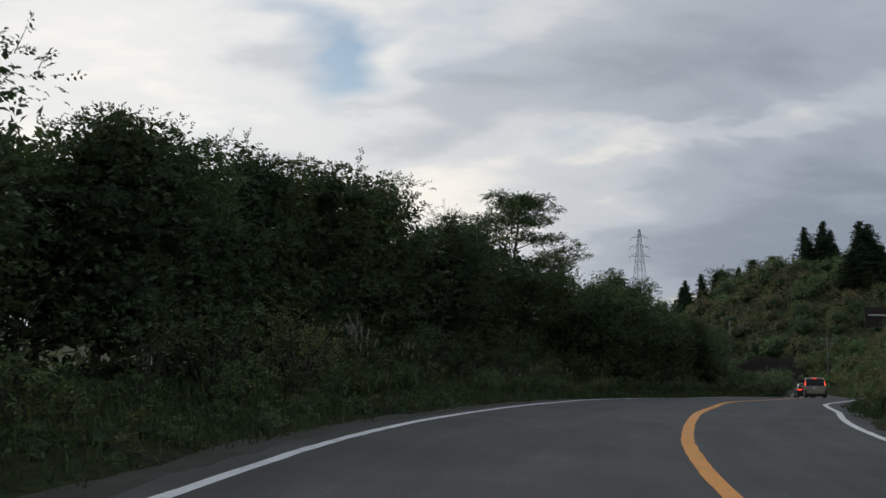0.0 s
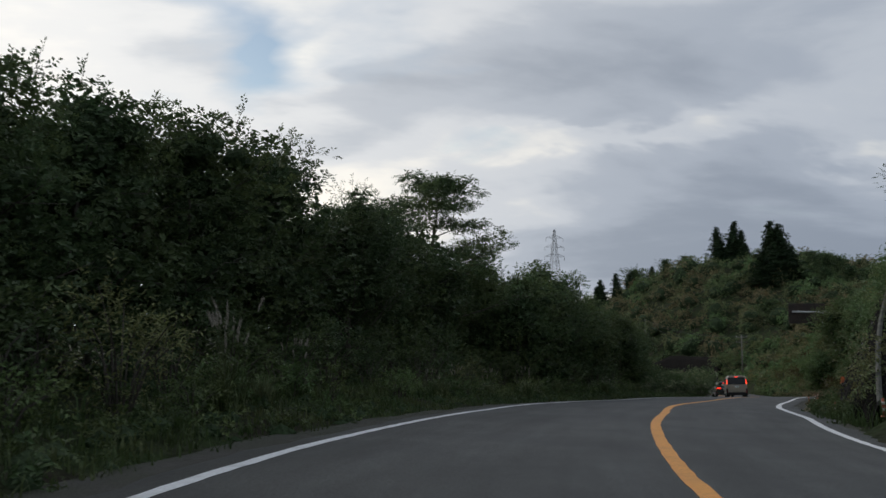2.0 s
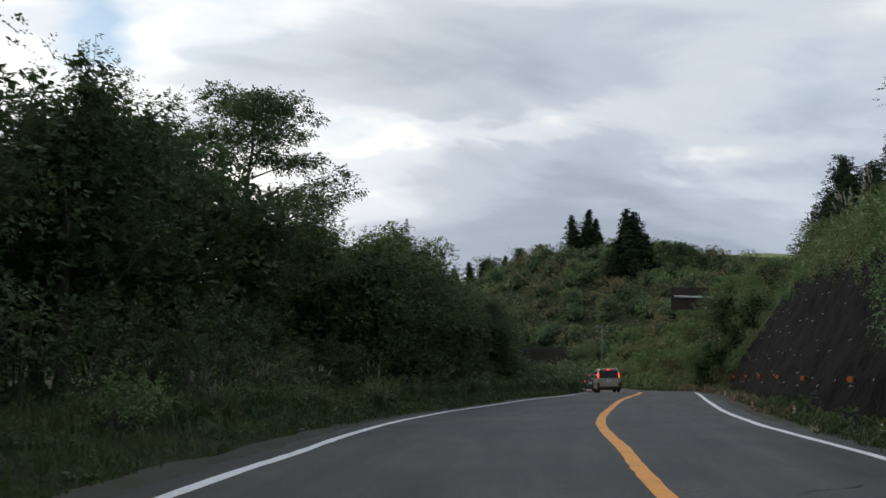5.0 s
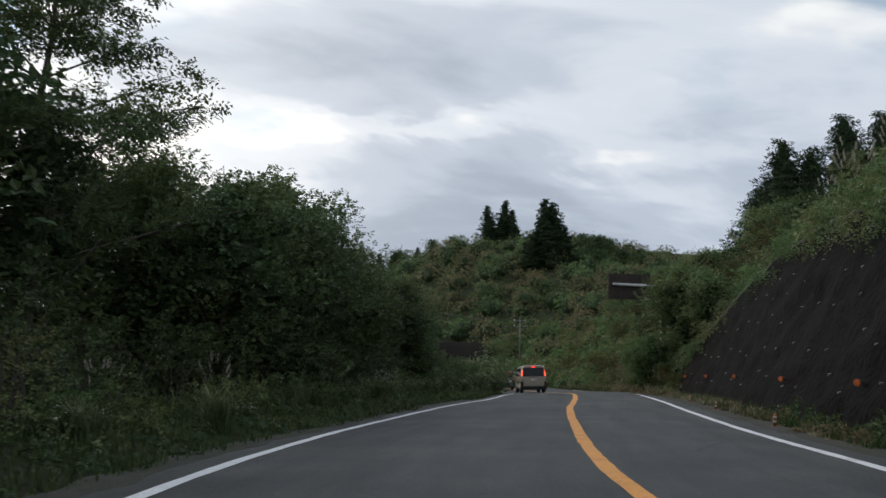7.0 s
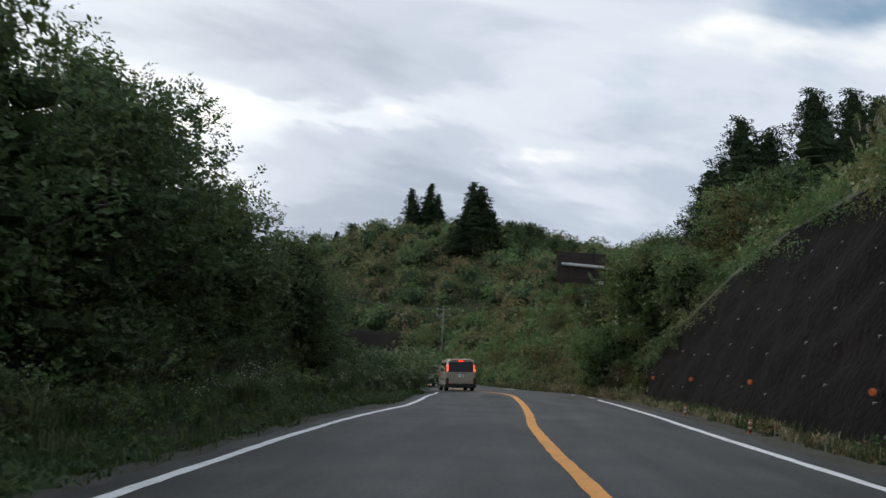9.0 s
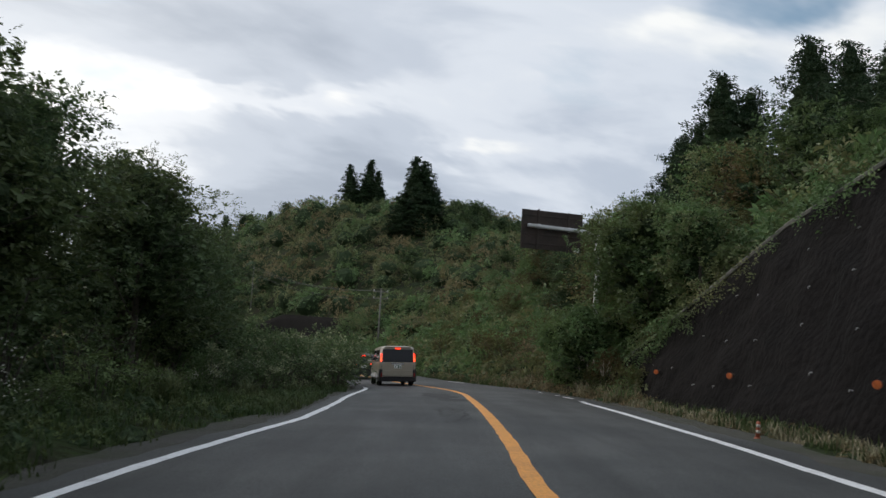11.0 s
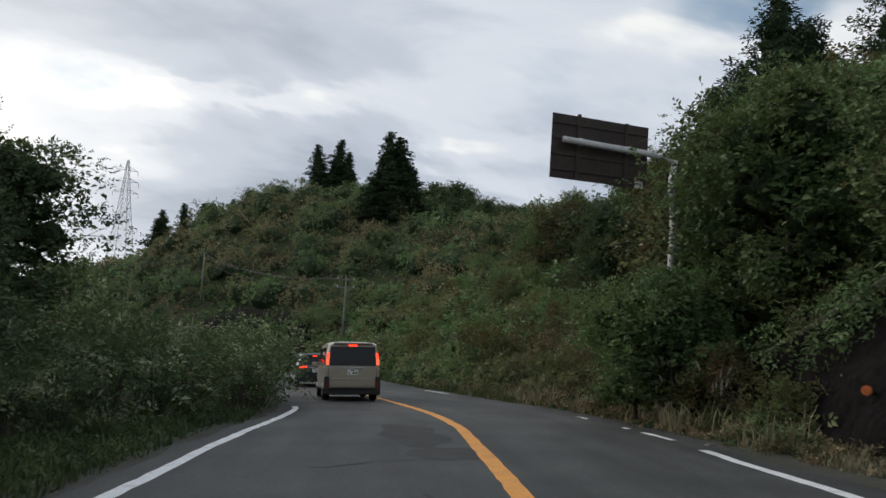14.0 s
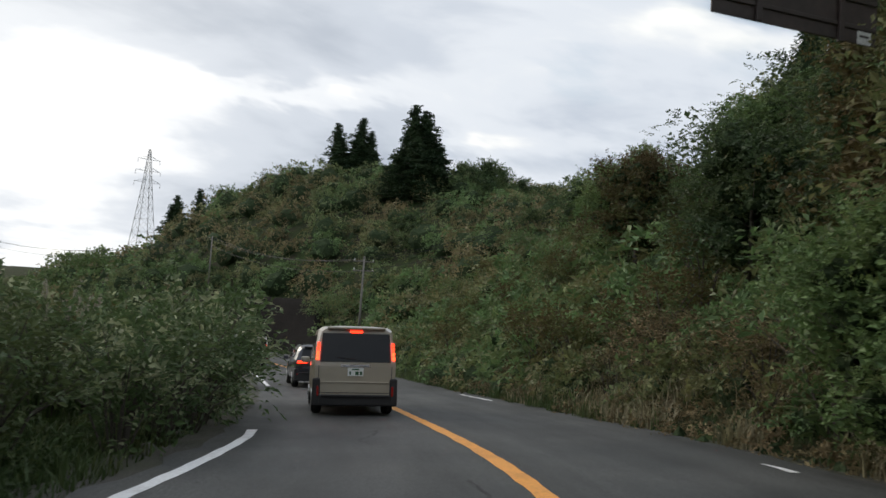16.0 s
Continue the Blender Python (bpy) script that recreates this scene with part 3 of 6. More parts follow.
def relief(x, y):
    """The ground's height at places of the plan."""
    x, y = np.atleast_1d(x).astype(float), np.atleast_1d(y).astype(float)
    s, lat = beside(x, y)
    z = np.interp(s, STATION, AXIS[:, 2]) + np.clip(lat, -4.5, 6.5) * bank(s) - 0.07
    top = wall_top(s)
    start = np.where(top > 0, WALL_FOOT + 0.5 + WALL_LEAN * top, np.interp(s, [150, 162, 176, 198, 214, 229, 260], [5.9, 10, 16, 28, 36, 47, 60]))
    z += np.where(top > 0, np.clip((lat - WALL_FOOT - 0.55) / WALL_LEAN, 0, top), 0)
    u = np.maximum(lat - start, 0)
    steep = np.interp(s, [0, 30, 60, 90, 130, 165], [0.5, 0.75, 0.9, 1.0, 1.0, 1.3])
    far = np.interp(s, [60, 110, 125, 150], [0.12, 0.12, 0.16, 0.28])
    z += steep * 12 * (1 - np.exp(-u / 14)) + far * np.minimum(u, 48) - 0.25 * np.maximum(u - 60, 0).clip(0, 150)
    crest = np.interp(y, [40, 75, 95, 115, 130, 150, 168, 180, 200, 220, 245, 275, 310, 350], [13.5, 12, 8.5, 6.0, 6.5, 10.5, 13.2, 13.0, 12.0, 11.0, 9.0, 6.0, 2.0, -4])
    over = np.maximum(z - crest, 0) * (u > 0)
    z -= over - 1.2 * (1 - np.exp(-over / 1.2))
    z += 0.07 * np.clip((lat - 5.4) / 0.8, 0, 1)
    v = np.maximum(-lat - 3.9, 0)
    z += np.interp(s, [40, 60, 66], [1, 1, 0.4]) * 0.55 * (1 - np.exp(-v / 1.6)) - 0.05 * np.clip(v - 14, 0, 150)
    bumps = np.array([noise.noise(Vector((a * 0.35, b * 0.35, 0))) + 0.5 * noise.noise(Vector((a * 1.1, b * 1.1, 5))) for a, b in zip(x, y)])
    z += bumps * 0.22 * np.clip((np.abs(lat - 1.2) - 5.3) / 2, 0, 1)
    z = np.where(np.hypot(x, y - 80) > 500, np.minimum(z, -12), z)
    return z


def ground_at(s, lat):
    p = on_road(s, lat)
    p[..., 2] = relief(p[..., 0].ravel(), p[..., 1].ravel()).reshape(p.shape[:-1])
    return p

# ---- ground and road ----


def spread(lo, hi, step, far, grow=1.22):
    """Grid lines: even between lo and hi, then wider and wider out to far."""
    mid = list(np.arange(lo, hi + step / 2, step))
    left, right, d = [lo], [hi], step
    while right[-1] < far:
        d *= grow
        right.append(right[-1] + d)
        left.append(left[-1] - d)
    return np.array(left[:0:-1] + mid + right[1:])


def build_ground():
    xs, ys = spread(-18, 62, 0.8, 2600), spread(-14, 120, 0.8, 2600)
    gx, gy = np.meshgrid(xs, ys)
    z = relief(gx.ravel(), gy.ravel())
    verts = np.stack([gx.ravel(), gy.ravel(), z], 1)
    nx, ny = len(xs), len(ys)
    i = (np.arange(ny - 1)[:, None] * nx + np.arange(nx - 1)[None]).ravel()
    faces = np.stack([i, i + 1, i + 1 + nx, i + nx], 1)
    thing("ground", mesh_from("ground", verts, faces, SOIL, True), "brown and green soil with litter, rising into a hill", "ground", kind="structure")


def ribbon(s_list, left, right, up, crown=None, wobble=0.0, rng=None, across=1):
    """A strip along the road between two offsets."""
    rows = []
    for k in range(across + 1):
        f = k / across
        lat = left * (1 - f) + right * f
        if wobble and k in (0, across):
            lat = lat + rng.uniform(-wobble, wobble, len(s_list))
        rows.append(on_road(s_list, lat, up))
    v = np.stack(rows, 1).reshape(-1, 3)
    w = across + 1
    i = (np.arange(len(s_list) - 1)[:, None] * w + np.arange(across)[None]).ravel()
    return v, np.stack([i, i + 1, i + 1 + w, i + w], 1)


def build_road():
    rng = np.random.default_rng(3)
    s = np.arange(-55, 250, 0.6)
    v, f = ribbon(s, left_line(s) - 0.42, right_line(s) + 0.55, 0.0, wobble=0.10, rng=rng, across=8)
    mesh = mesh_from("road", v, f, ASPHALT, True)
    share = np.arange(9) / 8
    across = (left_line(s) - 0.42)[:, None] * (1 - share) + (right_line(s) + 0.55)[:, None] * share
    for key, values in (("along", np.repeat(s, 9)), ("across", across.ravel())):
        mesh.attributes.new(key, "FLOAT", "POINT").data.foreach_set("value", values.astype(np.float32))
    thing("road", mesh, "dark grey worn asphalt mountain road", "road", kind="structure")
    s = np.arange(-55, 200, 0.7)
    v, f = ribbon(s, left_line(s) - 1.05, left_line(s) - 0.02, -0.014, wobble=0.14, rng=rng, across=3)
    v[:, 2] += rng.uniform(-0.012, 0.006, len(v))
    thing("shoulder", mesh_from("shoulder", v, f, GRAVEL), "gravelly dirt shoulder beside the asphalt", "shoulder", kind="structure")
    v, f = ribbon(s, right_line(s) + 0.15, right_line(s) + 1.25, -0.014, wobble=0.15, rng=rng, across=3)
    v[:, 2] += rng.uniform(-0.012, 0.006, len(v))
    thing("shoulder", mesh_from("shoulder", v, f, GRAVEL), "gravelly dirt shoulder below the retaining wall", "shoulder", kind="structure")


def paint_line(name, lo, hi, lat_of, width, mat, label, ragged=0.012):
    rng = np.random.default_rng(int(abs(lo) * 10) + 5)
    s = np.arange(lo, hi, 0.35)
    c = lat_of(s)
    v, f = ribbon(s, c - width / 2, c + width / 2, 0.005, wobble=ragged, rng=rng, across=2)
    thing(name, mesh_from(name, v, f, mat), label, "road marking", kind="structure")


def blob_patch(name, s, lat, rs, rl, mat, label, seed, up=0.004):
    """A flat irregular patch of newer asphalt."""
    rng = np.random.default_rng(seed)
    n = 34
    ang = np.arange(n) / n * 2 * math.pi
    r = 1 + 0.22 * np.sin(2 * ang + seed) + 0.12 * np.sin(5 * ang + seed * 2) + rng.uniform(-0.07, 0.07, n)
    ring = on_road(s + rs * r * np.cos(ang), lat + rl * r * np.sin(ang), up)
    verts = np.r_[ring, [on_road(s, lat, up)]]
    faces = [(k, (k + 1) % n, n) for k in range(n)]
    thing(name, mesh_from(name, verts, faces, mat), label, "road patch", kind="structure")


def crack(s, lat, length, seed, turn=0.0, mat=None, label="thin dark crack in the asphalt"):
    """A thin dark crack that wanders along the asphalt."""
    rng = np.random.default_rng(seed)
    n = int(length / 0.12) + 2
    along = np.linspace(0, length, n)
    off = np.cumsum(rng.normal(0, 0.035, n))
    ss, ll = s + along * math.cos(turn) - off * math.sin(turn), lat + along * math.sin(turn) + off * math.cos(turn)
    w = rng.uniform(0.008, 0.034, n)
    a, b = on_road(ss, ll - w, 0.0045), on_road(ss, ll + w, 0.0045)
    v = np.stack([a, b], 1).reshape(-1, 3)
    f = [(2 * k, 2 * k + 1, 2 * k + 3, 2 * k + 2) for k in range(n - 1)]
    thing("road_crack", mesh_from("road_crack", v, f, mat or ASPHALT_PATCH), label, "crack", "cracks in the road", "structure")


build_ground()
build_road()
paint_line("edge_marking", -50, 77.5, left_line, 0.16, WHITE_PAINT, "white painted edge line, slightly worn")
paint_line("centre_marking", -50, 190, centre_line, 0.21, YELLOW_PAINT, "orange painted no-overtaking centre line")
paint_line("edge_marking", -50, 66.6, right_line, 0.17, WHITE_PAINT, "white painted edge line beside the retaining wall")
paint_line("edge_marking", 68.0, 69.5, right_line, 0.15, WHITE_PAINT, "broken piece of worn white edge line", 0.04)
paint_line("edge_marking", 72.6, 73.6, right_line, 0.11, WHITE_PAINT, "broken piece of worn white edge line", 0.04)
paint_line("edge_marking", 88.0, 92.0, right_line, 0.12, WHITE_PAINT, "broken piece of worn white edge line", 0.04)
paint_line("edge_marking", 70.1, 70.6, right_line, 0.10, WHITE_PAINT, "small worn remnant of a white edge line", 0.04)
paint_line("edge_marking", 97, 170, left_line, 0.16, WHITE_PAINT, "white painted edge line beyond the bend")
blob_patch("asphalt_patch", 68.5, 0.5, 1.7, 0.62, ASPHALT_PATCH, "dark irregular patch of newer asphalt", 2)
blob_patch("asphalt_patch", 65.7, 0.8, 0.9, 0.42, ASPHALT_PATCH, "small dark repair in the asphalt", 5)
for s_, l_, len_, seed_, turn_ in ((57.5, 0.4, 2.6, 1, 0.1), (60.2, 0.55, 2.2, 2, -0.1), (58.5, 0.1, 1.4, 3, 0.5), (64.0, -0.9, 1.6, 4, 0.9), (67.8, -0.6, 1.5, 5, 1.2),
                                   (24, 3.1, 1.4, 6, 0.7), (36, 2.9, 2.0, 7, 0.4), (75, 0.2, 2.4, 8, 0.1), (48, -1.0, 1.0, 9, 1.3), (70, 0.9, 1.8, 10, 0.1)):
    crack(s_, l_, len_, seed_, turn_)

for k, (s_, l_, len_, turn_) in enumerate(((38.2, -0.2, 0.5, 1.4), (39.4, 0.15, 0.45, 1.6), (35.6, -0.6, 0.4, 1.5), (44.6, -0.9, 0.5, 1.3), (24.0, 0.4, 0.6, 1.5), (29.2, -1.2, 0.4, 1.2), (48.5, -0.7, 0.6, 1.7), (54.2, 0.2, 0.35, 1.5))):
    crack(s_, l_, len_, 60 + k, turn_, ASPHALT_SCUFF, "short pale scuff on the asphalt")
seam_rng = np.random.default_rng(77)
for k in range(16):
    crack(56.6 + seam_rng.uniform(0, 4.2), 0.35 + seam_rng.uniform(-0.35, 0.3), seam_rng.uniform(0.4, 1.3), 20 + k, seam_rng.choice([0.05, 1.4, -1.3, 0.3]))

# ---- retaining wall ----


def build_wall():
    rng = np.random.default_rng(11)
    s = np.arange(25.5, 72.2, 0.32)
    rows = 26
    front = []
    for k in range(rows + 1):
        f = k / rows
        h = wall_top(s) * f
        p = on_road(s, WALL_FOOT + WALL_LEAN * h, 0.0)
        p[:, 2] = on_road(s, np.full(len(s), WALL_FOOT))[:, 2] - 0.25 + h + 0.25 * f
        rough = np.array([0.16 * noise.noise(Vector((a * 0.7, b * 0.7, h_ * 1.0))) + 0.11 * noise.noise(Vector((a * 2.2, b * 2.2, h_ * 1.6))) + 0.05 * noise.noise(Vector((a * 5, b * 5, h_ * 4))) for a, b, h_ in p])
        way = np.stack([np.interp(s, STATION, WAY[:, 1]), -np.interp(s, STATION, WAY[:, 0])], 1)
        p[:, :2] += way * rough[:, None]
        front.append(p)
    back = front[-1].copy()
    back[:, :2] += np.stack([np.interp(s, STATION, WAY[:, 1]), -np.interp(s, STATION, WAY[:, 0])], 1) * 0.45
    low = back.copy()
    low[:, 2] -= 0.8
    grid = np.stack(front + [back, low], 1)
    w = rows + 3
    i = (np.arange(len(s) - 1)[:, None] * w + np.arange(w - 1)[None]).ravel()
    faces = np.stack([i, i + w, i + w + 1, i + 1], 1)
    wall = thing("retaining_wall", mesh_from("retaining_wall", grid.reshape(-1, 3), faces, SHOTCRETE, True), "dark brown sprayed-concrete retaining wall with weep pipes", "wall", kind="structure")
    # a thin edge beam along its top
    top = on_road(s, WALL_FOOT + WALL_LEAN * wall_top(s))
    top[:, 2] = on_road(s, np.full(len(s), WALL_FOOT))[:, 2] + wall_top(s) + 0.03
    v, f = tube(top, [0.07] * len(top), 6)
    child("coping", mesh_from("coping", v, f, CONCRETE), wall, "weathered concrete edge along the top")
    v, f = tube([(0, 0.04, 0.026), (0, -0.018, 0.02), (0, -0.024, -0.024)], [0.008, 0.009, 0.007], 6)
    pipe = mesh_from("weep_pipe", v, f, WHITE_PIPE)
    for row, h in enumerate((0.9, 1.9, 2.9, 3.8, 4.7, 5.5)):
        for st in np.arange(29 + (row % 2) * 0.9, 71, 1.9):
            if h < wall_top(st) - 0.25:
                st_, h_ = st + rng.uniform(-0.35, 0.35), h + rng.uniform(-0.25, 0.25)
                p = on_road(st_, WALL_FOOT + WALL_LEAN * h_)
                p[2] = on_road(st_, WALL_FOOT)[2] + h_
                turn = pose(*p, rng.uniform(-20, 20), rng.uniform(-10, 10), heading(st_) - 90)
                child("weep_pipe", pipe, wall, m=turn)


build_wall()

# ---- plants ----


def trunk_path(rng, height, lean=0.08, n=6):
    pts, p = [], np.zeros(3)
    drift = rng.normal(0, lean, 2)
    for k in range(n + 1):
        pts.append(tuple(p))
        p = p + np.r_[(drift + rng.normal(0, lean, 2)) * height / n, height / n]
    return np.array(pts)


def tree_mesh(seed, height, radius, style, leaf, leaves, mat, size=0.13, fill=0.5, skip=2, inner=110):
    """Wood and crown of a tree with its foot at the origin: limbs leave a wandering trunk, and leaves fill uneven pads at their ends."""
    rng = np.random.default_rng(seed)
    trunk = trunk_path(rng, height * (0.97 if style == "cedar" else 0.86))
    n = len(trunk)
    r0 = 0.016 * height + 0.03
    wood = [tube([(p[0], p[1], p[2] - (0.25 if k == 0 else 0)) for k, p in enumerate(trunk)], [r0 * (1 - 0.86 * k / (n - 1)) for k in range(n)], 8)]
    pads, shoots = [], []
    limbs = {"round": 20, "tier": 28, "feather": 20, "cedar": 96}[style]
    for k in range(limbs):
        f = (k + 0.5) / limbs
        f = {"round": 0.12 + 0.86 * f, "tier": 0.22 + 0.78 * f, "feather": 0.18 + 0.8 * f, "cedar": 0.06 + 0.93 * f}[style]
        if style == "tier":
            # whorls of limbs, one above the other
            f = 0.26 + 0.70 * (k // 4) / 6 + rng.uniform(-0.01, 0.01)
        at = np.array([np.interp(f * (n - 1), range(n), trunk[:, c]) for c in range(3)])
        az = k * 2.39996 + rng.normal(0, 0.35)
        reach = radius * {"round": math.sin(math.pi * min(1, 0.22 + 0.74 * f)) ** 0.7, "tier": 1.08 - 0.85 * f, "feather": 0.95 - 0.55 * f, "cedar": 1.0 - 0.95 * f**1.3}[style] * rng.uniform(0.74, 1.16)
        rise = {"round": 0.55, "tier": 0.40, "feather": 0.95, "cedar": -0.12 + 0.35 * f}[style] + rng.normal(0, 0.12)
        way = np.array([math.cos(az), math.sin(az), rise])
        bend = np.array([0, 0, {"round": -0.05, "tier": -0.06, "feather": 0.15, "cedar": 0.12}[style]])
        limb = [at + way * reach * u + bend * reach * u * u for u in (0, 0.35, 0.7, 1.0)]
        r1 = max(0.012, r0 * 0.38 * (1 - 0.75 * f))
        wood.append(tube(limb, [r1, r1 * 0.75, r1 * 0.5, r1 * 0.2], 3))
        for u in {"round": (0.45, 0.72, 1.0), "tier": (0.46, 0.6, 0.74, 0.87, 1.0), "feather": (0.5, 0.8, 1.0), "cedar": (0.62, 0.97)}[style]:
            c = at + way * reach * u + bend * reach * u * u + rng.normal(0, 0.10, 3) * radius * {"cedar": 0.4, "tier": 0.16}.get(style, 1)
            wide = radius * {"round": 0.30, "tier": 0.115, "feather": 0.22, "cedar": 0.15 * (1.15 - 0.6 * f)}[style] * rng.uniform(0.6, 1.5)
            pads.append((c, wide, wide * {"round": 0.62, "tier": 0.30, "feather": 0.9, "cedar": 0.55}[style], way))
            side = np.array([-way[1], way[0], 0.1]) * rng.choice([-1, 1])
            twig = c + side * wide * 0.9
            if u > 0.7 and style != "cedar":
                wood.append(tube([at + way * reach * u * 0.8, c, twig], [r1 * 0.4, r1 * 0.3, r1 * 0.1], 3))
            pads.append((twig, wide * 0.8, wide * (0.22 if style == "tier" else 0.5), side))
        if style == "feather" and f > 0.4 or style == "round" and f > 0.8 and rng.uniform() < 0.3:
            tip = at + way * reach
            up = np.array([way[0] * 0.25, way[1] * 0.25, 1.0]) * rng.uniform(0.35, 0.9) * (1.0 if style == "feather" else 0.5)
            shoots.append((tip, tip + up))
    if style in ("round", "feather"):
        # leafy shoots that stand out of the crown
        for c, wide, tall, way in pads:
            if c[2] > height * 0.35 and rng.uniform() < 0.22:
                root = c + np.array([way[0] * 0.3, way[1] * 0.3, 0.3]) * wide
                shoots.append((root, root + np.array([way[0] * 0.5, way[1] * 0.5, 1.0]) * rng.uniform(0.2, 0.45)))
    area = np.array([p[1] ** 2 for p in pads])
    k = 1 if style == "cedar" else 6
    share = np.maximum(3, (area / area.sum() * leaves / k)).astype(int)
    pos, way_of, out, tone = [], [], [], []
    near = 0.45 if style in ("tier", "cedar") else 0.62
    for (c, wide, tall, way), m in zip(pads, share):
        q = rng.normal(size=(m, 3))
        q[:, 2] += 0.35
        q /= np.linalg.norm(q, axis=1)[:, None]
        pos.append(c + q * rng.uniform(near, 1.0, (m, 1)) * (wide, wide, tall))
        way_of.append(q * (1, 1, 0.12 if style == "tier" else 0.6) + np.asarray(way) * 0.45 + (0, 0, -0.12 if style in ("tier", "cedar") else 0.12))
        out.append(q * 0.6 + (0, 0, 0.9))
        tone.append(np.full(m * k, rng.normal(0, 0.45)))
    for a, b in shoots:
        wood.append(tube([a, b], [0.010, 0.003], 3))
        m = 4
        u = np.linspace(0.25, 1, m)[:, None]
        pos.append(a + (b - a) * u)
        way_of.append((b - a) / np.linalg.norm(b - a) * 0.7 + rng.normal(size=(m, 3)) * 0.5)
        out.append(rng.normal(size=(m, 3)) + (0, 0, 0.6))
        tone.append(np.full(m * k, 0.1))
    pos, way_of, out, tone = np.concatenate(pos), np.concatenate(way_of), np.concatenate(out), np.concatenate(tone)
    keep = pos[:, 2] > 0.05
    tone = tone[np.repeat(keep, k)]
    if style == "cedar":
        v = leaf_cloud(pos[keep], size, rng, leaf, 0.4, way_of[keep], face=out[keep], loose=0.65)
    else:
        v = sprays(pos[keep], way_of[keep], out[keep], size * 2.6, size, rng, k, leaf)
    inside = 0
    if style != "tier":
        # filler cores, with the crown's inner shade put into their dark colour
        if style == "cedar":
            f = np.linspace(0.08, 0.93, 15)
            mid = np.stack([np.interp(f * (n - 1), range(n), trunk[:, c]) for c in range(3)], 1)
            wide = radius * (1.0 - 0.95 * f**1.3) * fill
            size_of = np.stack([wide, wide, np.full(15, height * 0.055)], 1)
        else:
            core = pads[::skip]
            mid = np.array([p[0] for p in core])
            stem = np.stack([np.interp(mid[:, 2] * 0.92, trunk[:, 2], trunk[:, c]) for c in range(3)], 1)
            size_of = np.array([(p[1], p[1], p[2] * 1.15) for p in core])
            # leaves round the inside, their shade put in by a darker tone
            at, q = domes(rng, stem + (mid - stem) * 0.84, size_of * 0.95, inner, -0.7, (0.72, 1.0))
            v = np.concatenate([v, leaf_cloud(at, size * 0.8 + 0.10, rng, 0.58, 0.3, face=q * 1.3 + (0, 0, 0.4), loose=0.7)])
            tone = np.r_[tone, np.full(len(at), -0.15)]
            mid, size_of = stem + (mid - stem) * 0.5, size_of * fill
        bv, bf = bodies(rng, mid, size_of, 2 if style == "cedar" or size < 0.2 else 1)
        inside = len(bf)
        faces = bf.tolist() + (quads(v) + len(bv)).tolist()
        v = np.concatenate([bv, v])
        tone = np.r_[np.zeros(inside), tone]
    else:
        faces = quads(v).tolist()
    wv, wf = joined(wood)
    # true to its height
    fit = height / np.percentile(v[:, 2], 99.3)
    v = v * (1, 1, fit)
    wv = [(x, y, z * fit) for x, y, z in wv]
    crown = mesh_from("crown", v, faces, [mat, SHADE_CORE])
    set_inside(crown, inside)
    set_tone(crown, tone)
    return mesh_from("trunk", wv, wf, BARK, True), crown


def make_tree(label, category, meshes, m, group=""):
    wood, crown = meshes
    tree = empty("tree", label, category, group, m=m)
    child("trunk", wood, tree)
    child("crown", crown, tree)
    return tree


def shrub_mesh(seed, radius, height, leaves, mat, size=0.1, aspect=0.5, stems=9, up=0.5):
    """A shrub: bent stems from one foot, and leaves in clumps along them and over an uneven dome."""
    rng = np.random.default_rng(seed)
    wood, pos, lead = [], [], []
    for k in range(stems):
        az, out = k * 2.39996 + rng.normal(0, 0.3), rng.uniform(0.25, 1.0)
        tip = np.array([math.cos(az) * radius * out, math.sin(az) * radius * out, height * (1.02 - 0.5 * out**2) * rng.uniform(0.8, 1.15)])
        mid = tip * (0.42, 0.42, 0.62)
        wood.append(tube([(0.06 * math.cos(az), 0.06 * math.sin(az), -0.12), mid, tip], [0.022, 0.014, 0.005], 5))
        for u in np.linspace(0.25, 1.0, 6):
            c = (mid * (1 - u) + tip * u) if u > 0.3 else mid * u * 2
            m = max(2, int(leaves / stems / 6 / 5))
            wide = radius * 0.33 * rng.uniform(0.7, 1.3)
            q = rng.normal(size=(m, 3))
            q[:, 2] += 0.3
            q /= np.linalg.norm(q, axis=1)[:, None]
            pos.append(c + q * rng.uniform(0.3, 0.9, (m, 1)) * (wide, wide, wide * 0.7))
            lead.append(q * 0.9 + (tip - mid) / height * 0.7 - (0, 0, 0.1))
    pos, lead = np.concatenate(pos), np.concatenate(lead)
    keep = pos[:, 2] > 0.02
    v = sprays(pos[keep], lead[keep], lead[keep] * 0.4 + (0, 0, 1.0), size * 2.6, size, rng, 5, aspect)
    wv, wf = joined(wood)
    foliage = mesh_from("foliage", v, quads(v), mat)
    set_tone(foliage, np.repeat(rng.normal(0, 0.4, keep.sum() // 4 + 1), 20))
    return mesh_from("stem", wv, wf, BARK), foliage


def make_shrub(label, meshes, m, group="", category="shrub"):
    stems, foliage = meshes
    shrub = empty("shrub", label, category, group, m=m)
    child("stem", stems, shrub)
    child("foliage", foliage, shrub)
    return shrub


def stand(s, lat, scale=1.0, turn=0.0, sink=0.05, tall=1.0):
    """A pose on the ground at a station and offset."""
    p = ground_at(s, lat)
    return pose(p[0], p[1], p[2] - sink, 0, 0, turn) @ Matrix.Diagonal((scale, scale, scale * tall, 1))


def stand_xy(x, y, scale=1.0, turn=0.0, sink=0.1, tall=1.0):
    return pose(x, y, float(relief(x, y)[0]) - sink, 0, 0, turn) @ Matrix.Diagonal((scale, scale, scale * tall, 1))


rng = np.random.default_rng(21)
